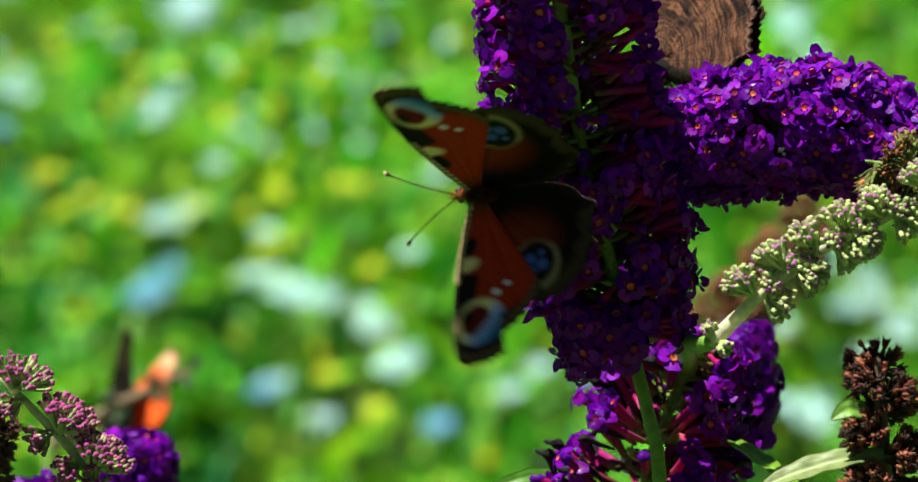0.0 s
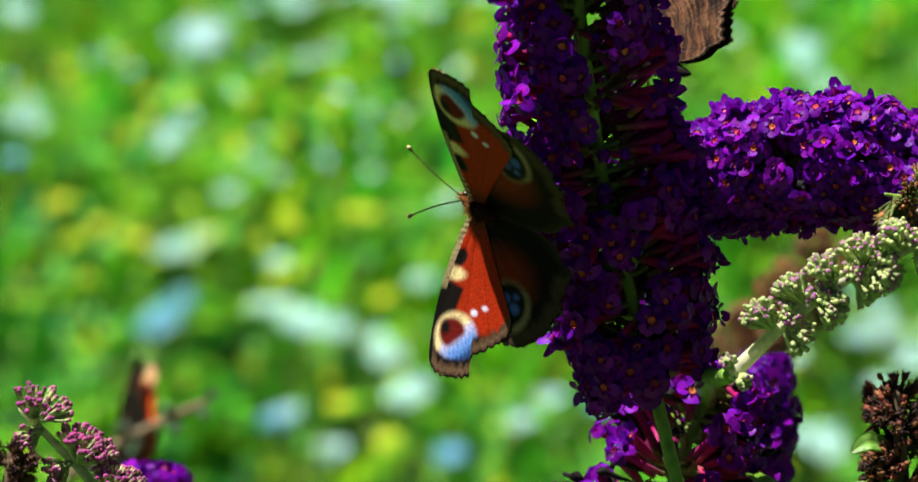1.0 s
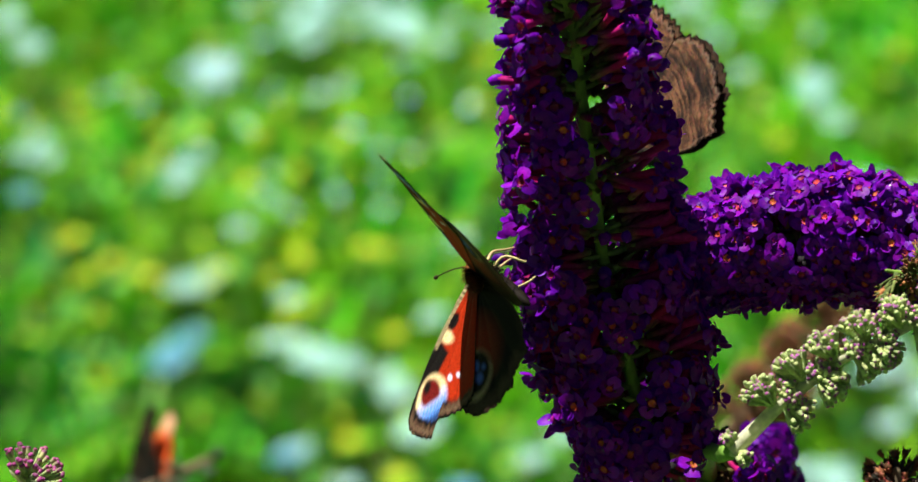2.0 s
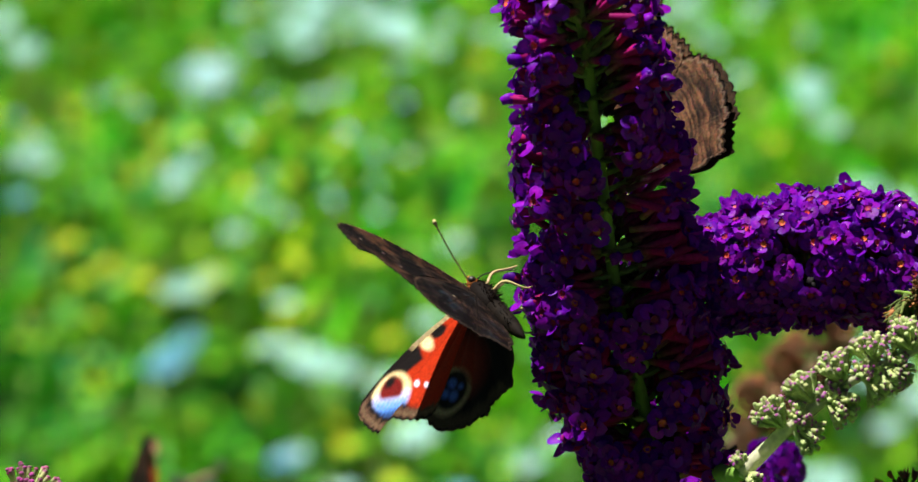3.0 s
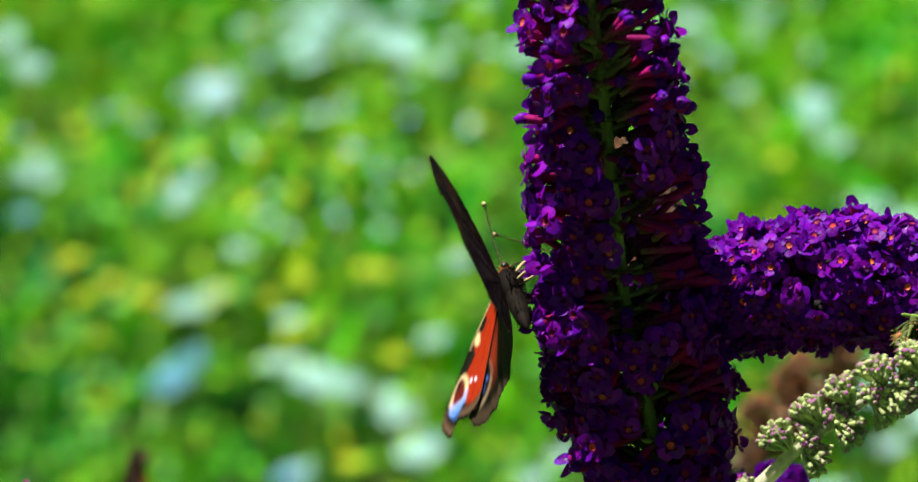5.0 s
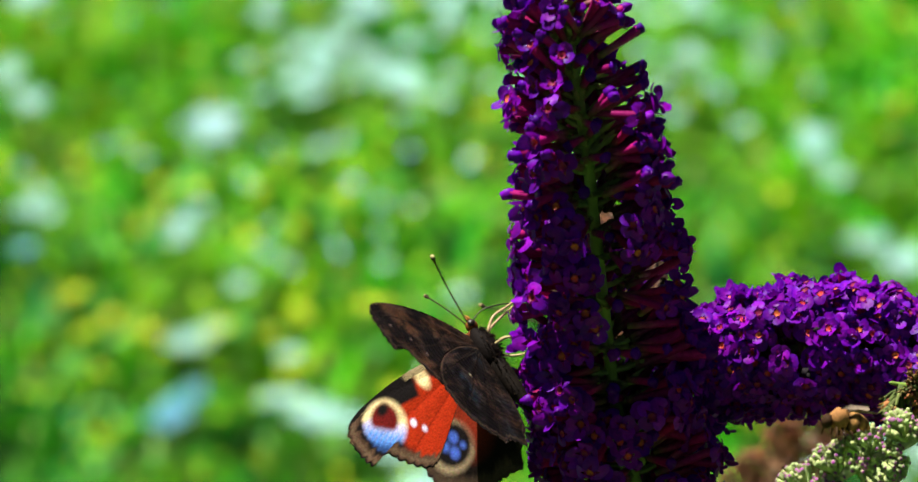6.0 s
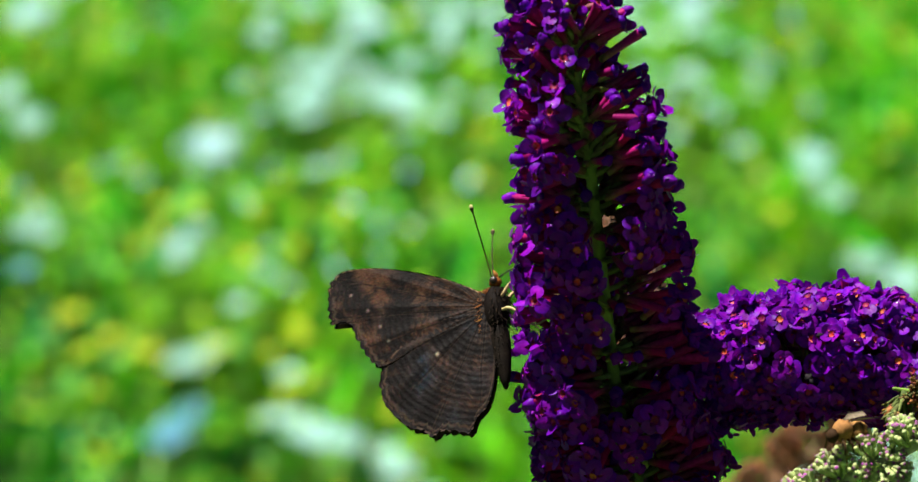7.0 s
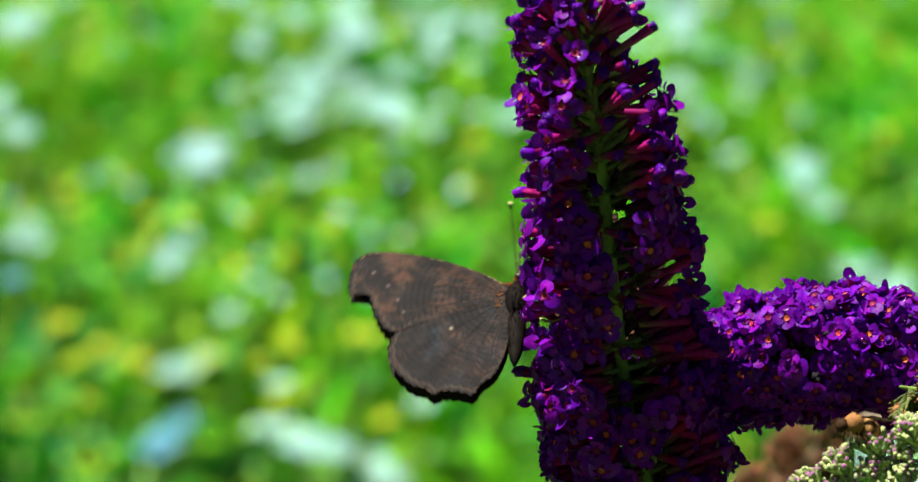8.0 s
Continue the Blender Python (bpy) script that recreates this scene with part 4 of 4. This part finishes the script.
flower_spike(
    "flower_spike", "small purple butterfly-bush flower spike behind the others",
    [(54.6, -56, 92), (55.2, -44, 92), (55.8, -36, 92)], [6, 6, 4.2], 6, 6, 6, 44, 40, foot=(0.09, 0.12))
flower_spike(
    "flower_spike", "rounded purple butterfly-bush flower tip behind green buds",
    [(-50.5, -72, 130), (-49.8, -63, 130), (-49.2, -54.5, 130)], [9, 8.8, 7], 6, 8, 7, 45, 60, foot=(-0.1, 0.1))
flower_spike(
    "flower_spike", "violet butterfly-bush flower tip low among buds",
    [(-68, -76, 120), (-67.4, -69, 120), (-67, -62.5, 120)], [9, 8.4, 6], 5, 7, 7, 46, 40, foot=(-0.12, 0.1))
flower_spike(
    "flower_spike", "tip of a low purple butterfly-bush flower spike",
    [(-2, -82, 8), (-1.8, -73, 8), (-1.5, -66, 8)], [5, 5, 3.5], 5, 6, 5, 47, 30, foot=(0.0, 0.1))

raceme("bud_raceme", "pale green downy raceme of buds tipped with mauve",
       [(49.8, -38.6, -18), (54.3, -34.2, -18), (58.3, -30.4, -19), (68.3, -22.9, -20), (77.3, -18.6, -21), (90, -11.5, -22), (104, -5, -23)],
       [(0.03, 0.4, 0.1, 18, 2.4, 4.2), (0.01, 2.6, 0.3, 20, 2.6, 4.5)]
       + [(0.32 + 0.095 * i, 0.25 + 0.1 * (-1) ** i, 0.0, 60, 4.3, 7.6 - 0.2 * i) for i in range(7)]
       + [(0.36 + 0.095 * i, 1.2, 0.2, 28, 3.2, 4.6) for i in range(7)]
       + [(0.38 + 0.095 * i, 1.9, 0.3, 22, 3.0, 4.0) for i in range(6)]
       + [(0.35 + 0.095 * i, 2.7 + 0.15 * (-1) ** i, 0.3, 44, 4.2, 7.0 - 0.2 * i) for i in range(7)],
       51, foot=(0.07, 0.06), via=[(47.6, -38.9, -4), (45.0, -38, 14), (46, -46, 72)], stem_radii=(1.4, 0.6), tipcol=(0.32, 0.025, 0.3), body=(0.55, 0.66, 0.25), long=1.6, most=520)
left_buds = raceme("bud_raceme", "green raceme of small magenta-tipped buds",
       [(-51, -78, 0), (-55, -64, 0), (-59.5, -57.0, 0), (-65.5, -50.5, 0), (-72, -44, 0)],
       [(0.36, 0.35, 0.4, 140, 6.8, 7.6), (0.64, 0.4, 0.3, 130, 6.4, 7.2), (0.92, 0.5, 0.3, 60, 6.4, 6.2), (0.14, 0.6, 0.4, 60, 5.2, 8.0), (0.42, 2.4, 0.3, 34, 4.0, 6.0),
        (0.3, 1.4, 0.4, 24, 4.0, 5.6), (0.66, 2.6, 0.3, 30, 4.0, 6.0), (0.87, 2.4, 0.3, 24, 3.6, 5.4)],
       52, foot=(-0.09, 0.06), tipcol=(0.36, 0.012, 0.22), tip=0.85, body=(0.42, 0.52, 0.2), long=1.9, stem_radii=(1.1, 0.6), most=420)
raceme("bud_raceme", "slim dark green raceme with a dull red tip, out of focus",
       [(-64, -52, 480), (-54, -46, 480), (-45, -41.5, 480), (-39.5, -39, 480)],
       [(0.1 + 0.25 * (i // 2), 0.2 if i % 2 else 2.8, 0.5, 14, 3.4 - 0.2 * i, 5.6 - 0.3 * i) for i in range(7)] + [(0.97, 0.2, 3.0, 14, 2.3, 3.7)],
       53, foot=(-0.12, 0.55), most=0, stem_material=BARK, tipcol=(0.16, 0.08, 0.12), body=(0.06, 0.12, 0.05), stem_radii=(2.2, 1.0), long=3.6)
raceme("withered_raceme", "withered brown seed-head of a spent flower spike",
       [(79.6, -70, -20), (79.3, -60, -20), (78.6, -49, -20), (78.0, -41, -20)],
       [(0.1 + 0.1 * i, (i * 2.1) % 6.28, 0.25, 26, 4.8, 9.5 - 0.45 * i) for i in range(9)] + [(0.15 + 0.11 * i, (i * 2.1 + 3.1) % 6.28, 0.2, 24, 4.6, 9.0 - 0.45 * i) for i in range(8)],
       54, foot=(0.12, 0.1), tipcol=(0.27, 0.1, 0.045), body=(0.035, 0.02, 0.014), material=DRY, stem_material=BARK, part_name="seed_fan", category="seed head", piece="seed_capsule", ragged=True)
raceme("withered_raceme", "rusty brown spent flower spike, out of focus",
       [(46, -36, 420), (58, -25, 420), (71, -11, 420)],
       [(0.05 + 0.09 * i, (i * 2.1) % 6.28, 0.25, 30, 8.0, 11.5) for i in range(10)] + [(0.1 + 0.09 * i, (i * 2.1 + 3.1) % 6.28, 0.2, 28, 8.0, 11.5) for i in range(9)],
       55, foot=(0.1, 0.5), most=0, tipcol=(0.34, 0.14, 0.06), body=(0.2, 0.1, 0.05), material=DRY, stem_material=BARK, part_name="seed_fan", category="seed head", piece="seed_capsule", ragged=True)
raceme("withered_raceme", "brown spent flower spike among green buds",
       [(-76, -66, 40), (-74, -57, 40), (-73, -50, 40)],
       [(0.05 + 0.12 * i, (i * 2.1) % 6.28, 0.25, 24, 4.0, 6.0) for i in range(8)],
       56, foot=(-0.13, 0.14), most=0, tipcol=(0.14, 0.06, 0.05), body=(0.1, 0.05, 0.03), material=DRY, stem_material=BARK, part_name="seed_fan", category="seed head", piece="seed_capsule", ragged=True)

raceme("withered_raceme", "brown and green faded florets at the side spike's foot",
       [(90, -12, -3), (83, -9, -5), (76, -7.5, -6)],
       [(0.1 + 0.15 * i, (i * 1.9) % 6.28, 0.1, 14, 3.4, 7.5) for i in range(6)] + [(0.2 + 0.16 * i, (i * 1.9 + 2.6) % 6.28, 0.1, 12, 3.2, 7.0) for i in range(5)],
       57, foot=(0.2, 0.12), via=[(112, -40, 14)], stem_material=GREEN_STEM, stem_radii=(1.0, 0.3), tipcol=(0.3, 0.12, 0.04), body=(0.12, 0.16, 0.04), material=DRY, part_name="seed_fan", category="seed head",
       piece="seed_capsule", ragged=True)

leaf("leaf", "slender bright green leaf below the flowers", [(51, -53, 56), (57.5, -58, 0), (67, -65, -30)], 1.6, (0.24, 0.5, 0.05), 1, twist=(0, -0.7, 0.7), foot=(0.07, 0.06))
leaf("leaf", "broad pale green leaf in full sun", [(58, -63.5, -24), (66, -60.5, -24), (74, -58.5, -24), (84, -57.5, -22)], 2.2, (0.3, 0.42, 0.16), 2, twist=(0, -0.5, 1), foot=(0.11, 0.08))
leaf("leaf", "slender bright green leaf below the flowers", [(26, -60.5, 62), (18, -60.6, 61), (9.5, -63.5, 60)], 1.5, (0.2, 0.44, 0.05), 3, twist=(0, -0.7, 0.7), foot=(0.06, 0.05))
leaf("leaf", "small light green leaf beside a brown seed-head", [(77.4, -51.6, -21), (73.6, -50.2, -25), (70.2, -52.0, -26)], 1.8, (0.28, 0.5, 0.1), 4, twist=(0, -0.7, 0.7))
leaf("leaf", "green leaf on the side flower spike's stalk", [(88, -11, 0), (84, -14, -4), (78, -15.5, -6)], 2.6, (0.13, 0.3, 0.04), 6)

feeding = butterfly("peacock butterfly with eyespotted red wings feeding on the purple spike", 0.97)
# underside tint raised 3.5 times to look sunlit, with the coarser stripes
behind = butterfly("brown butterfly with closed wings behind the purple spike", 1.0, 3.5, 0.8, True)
faraway = butterfly("orange and dark butterfly resting on a bud raceme, out of focus", 0.92, 0.7, 0.32, False, True)
visitor = bee()


def flap(thing, rows):
    """Keys the wings: seconds, lift of its right and left wings, and how far the forewings are drawn ahead (degrees)."""
    for w, s, fore in wings_of(thing):
        hinge = w.location.copy()
        walk(w, [(t, pose(hinge.x, hinge.y, hinge.z, 0, -s * (a if s > 0 else b), 0) @ pose(0, 0, 0, 0, 0, s * sweep if fore else 0))
                 for t, a, b, sweep in rows])


def motions():
    base = at(35.9, -38.9, 9.2)
    walk(main_spike, [(t, pose(base.x + dx * 0.001, base.y + dz * 0.00024, base.z + dz * 0.00097, 0, turn, 0)) for t, dx, dz, turn in (
        (0.0, -0.15, 0.80, -1.43),
        (0.5, -0.15, 0.60, -1.43),
        (1.0, 0.12, 0.59, -1.25),
        (1.5, 0.15, 0.52, -1.07),
        (2.0, 0.05, -0.58, -1.07),
        (3.5, 0.13, -0.18, -0.36),
        (4.0, 0.00, -0.00, 0.00),
        (4.5, 0.04, 0.12, 0.36),
        (6.0, 0.13, -1.37, 0.00),
        (6.5, 0.16, -0.96, -0.18),
        (7.0, 0.20, -0.96, -0.18),
        (7.5, 0.23, -0.77, 0.00),
        (8.0, 0.34, -0.41, 0.18),
    )])
    walk(feeding, [
        (0.0, pose(0.00894, -0.01231, 1.28956, -115.1, -72.7, 177.3)),
        (0.1, pose(0.00991, -0.01429, 1.28829, -136.9, -71.1, -165.0)),
        (0.2, pose(0.00890, -0.01430, 1.28850, 169.8, -63.5, -122.1)),
        (0.4, pose(0.00720, -0.01189, 1.28873, 129.9, -60.2, -72.4)),
        (0.5, pose(0.00691, -0.01124, 1.29315, 155.8, -66.1, -103.1)),
        (0.7, pose(0.00724, -0.01250, 1.29312, 125.8, -65.2, -84.6)),
        (0.8, pose(0.00596, -0.01266, 1.29320, 134.0, -77.5, -89.4)),
        (1.0, pose(0.00586, -0.01269, 1.29322, 135.4, -79.4, -89.9)),
        (1.3, pose(0.00623, -0.01170, 1.29258, 157.2, -80.8, -111.7)),
        (1.6, pose(0.00455, -0.01083, 1.29304, -118.0, -84.5, 150.5)),
        (1.8, pose(0.00483, -0.01063, 1.29372, 139.9, -85.5, -115.2)),
        (2.0, pose(0.00540, -0.01156, 1.29448, 138.0, -78.6, -113.1)),
        (2.2, pose(0.00454, -0.01096, 1.29157, 139.9, -78.1, -113.1)),
        (3.3, pose(0.00358, -0.00220, 1.29459, 111.7, -68.4, -89.4)),
        (3.5, pose(0.00348, -0.00121, 1.29679, 108.8, -64.5, -82.9)),
        (3.8, pose(0.00443, -0.00296, 1.29582, 124.6, -69.5, -105.9)),
        (4.0, pose(0.00457, -0.00478, 1.29549, 123.8, -73.9, -103.0)),
        (4.1, pose(0.00508, 0.00078, 1.29635, 101.8, -61.3, -72.3)),
        (4.2, pose(0.00698, -0.00044, 1.29929, 87.3, -67.4, -75.9)),
        (4.5, pose(0.00751, -0.00013, 1.29927, 88.4, -73.6, -82.8)),
        (4.7, pose(0.00771, -0.00125, 1.29831, 104.5, -78.6, -103.8)),
        (5.8, pose(0.00464, 0.00078, 1.29863, 112.8, -44.6, -80.8)),
        (5.9, pose(0.00472, -0.00059, 1.29879, 115.9, -45.5, -84.7)),
        (6.1, pose(0.00487, -0.00003, 1.30022, 107.7, -42.3, -81.3)),
        (6.2, pose(0.00715, 0.00159, 1.30490, 110.3, -35.4, -105.0)),
        (6.5, pose(0.00752, 0.00202, 1.30495, 102.3, -37.4, -106.5)),
        (7.0, pose(0.00674, 0.00239, 1.30679, 102.6, -31.1, -110.2)),
        (7.3, pose(0.00796, 0.00256, 1.30643, 90.7, -42.4, -101.3)),
        (7.5, pose(0.00751, 0.00264, 1.30694, 92.2, -42.4, -102.0)),
        (7.6, pose(0.00698, 0.00248, 1.30663, 98.1, -42.4, -104.3)),
        (7.7, pose(0.00518, 0.00206, 1.30629, 120.4, -40.6, -112.6)),
        (8.0, pose(0.00925, 0.00329, 1.30766, 95.8, -54.7, -105.6)),
    ])
    flap(feeding, [
        (0.0, 30, 30, -4),
        (0.1, 10, 10, -10),
        (0.2, 46, 45, -3),
        (0.4, 80, 82, -12),
        (0.5, 61, 61, -4),
        (0.7, 37, 37, -9),
        (0.8, 19, 19, -7),
        (1.0, 15, 15, -7),
        (1.3, 35, 34, -4),
        (1.6, 2, 1, -5),
        (1.8, 5, 4, -5),
        (2.0, 27, 25, -6),
        (2.2, 25, 24, -5),
        (3.3, 64, 59, -1),
        (3.5, 71, 68, -2),
        (3.8, 36, 34, -5),
        (4.0, 25, 26, -6),
        (4.1, 50, 50, -17),
        (4.2, 77, 73, -5),
        (4.5, 62, 59, -7),
        (4.7, 8, 10, -14),
        (5.8, 67, 67, -3),
        (5.9, 50, 51, -2),
        (6.1, 41, 43, -3),
        (6.2, 86, 86, 9),
        (6.5, 86, 86, 7),
        (7.0, 86, 86, 6),
        (7.3, 86, 86, 7),
        (7.5, 86, 86, 7),
        (7.6, 86, 86, 7),
        (7.7, 86, 86, 9),
        (8.0, 86, 86, 7),
    ])
    walk(behind, [
        (0, pose(0.04237, 0.03964, 1.30128, -4.6, 17.1, 39.0)),
        (0.4, pose(0.03940, 0.04039, 1.30394, -4.6, 17.0, 39.1)),
        (0.8, pose(0.03531, 0.04125, 1.30756, -4.4, 16.9, 39.2)),
        (1.2, pose(0.03294, 0.04157, 1.30938, -4.2, 16.7, 39.3)),
        (1.6, pose(0.03016, 0.04153, 1.30850, -4.0, 16.6, 39.4)),
        (2.0, pose(0.03246, 0.04123, 1.30590, -4.0, 16.6, 39.5)),
        (2.2, pose(0.03345, 0.04038, 1.30290, -4.0, 16.6, 39.5)),
        (3.3, pose(0.03109, 0.04099, 1.30760, -3.9, 16.6, 39.4)),
        (3.6, pose(0.02691, 0.04149, 1.30957, -3.9, 16.5, 39.4)),
        (3.75, pose(0.02415, 0.04192, 1.31118, -3.9, 16.5, 39.5)),
        (4.2, pose(0.02215, 0.04364, 1.29400, -3.9, 16.5, 39.5)),
        (8.0, pose(0.02008, 0.04347, 1.29100, -3.1, 15.9, 39.5)),
    ])
    flap(behind, [(0.0, 88, 88, 6), (1.9, 88, 88, 6), (2.2, 86, 86, 9), (3.4, 88, 88, 6), (8.0, 88, 88, 6)])
    rest = pose(-0.0868, 0.4652, 1.1003, 10.4, 19.1, 21.1)
    moved_on = pose(-0.0075, 0, 0.006) @ rest
    walk(faraway, [(0.0, pose(-0.003, 0, 0.002) @ rest), (0.6, pose(-0.004, 0, 0.002) @ rest), (1.0, pose(-0.005, 0, 0.003) @ rest), (2.0, pose(0.0045, 0, 0) @ moved_on),
                   (2.4, pose(0.0045, 0, 0) @ moved_on), (3.2, pose(0, 0, -0.006) @ moved_on), (3.6, pose(-0.002, 0, -0.005) @ moved_on),
                   (4.0, pose(-0.003, 0, -0.0025) @ moved_on), (8.0, pose(-0.003, 0, -0.003) @ moved_on)])
    flap(faraway, [(0.0, 60, 82, 4), (0.1, 66, 84, 4), (0.2, 74, 86, 4), (0.4, 86, 87, 4), (0.6, 78, 84, 4), (0.8, 82, 84, 4), (1.6, 84, 86, 4), (1.8, 80, 84, 4),
                   (2.0, 79, 84, 4), (2.3, 78, 84, 4), (3.2, 87, 87, 4), (8.0, 87, 87, 4)])
    root = at(-51, -78, 0)
    walk(left_buds, [(t, pose(root.x + dx * 0.001, root.y, root.z + dz * 0.001)) for t, dx, dz in (
        (0.0, 0, 0), (1.0, 0, 0.3), (2.0, -1.6, 2.8), (3.5, -3.2, 3.4), (4.0, -3.2, 4.4), (4.5, -3.2, 4.0), (8.0, -3.2, 4.0))])
    perch = at(67.5, -13.4, -23)
    away = at(130, 6, 30)
    walk(visitor, [(0.0, pose(*away, 0, 10, 20)), (4.75, pose(*away, 0, 10, 20)), (5.5, pose(*perch, 0, 10, 20)), (5.8, pose(*perch, 0, 10, 20)), (7.0, pose(perch.x, perch.y, perch.z - 0.0012, 0, 0, 35)),
                   (8.0, pose(perch.x + 0.0006, perch.y, perch.z - 0.0004, 0, 14, 25))])


motions()
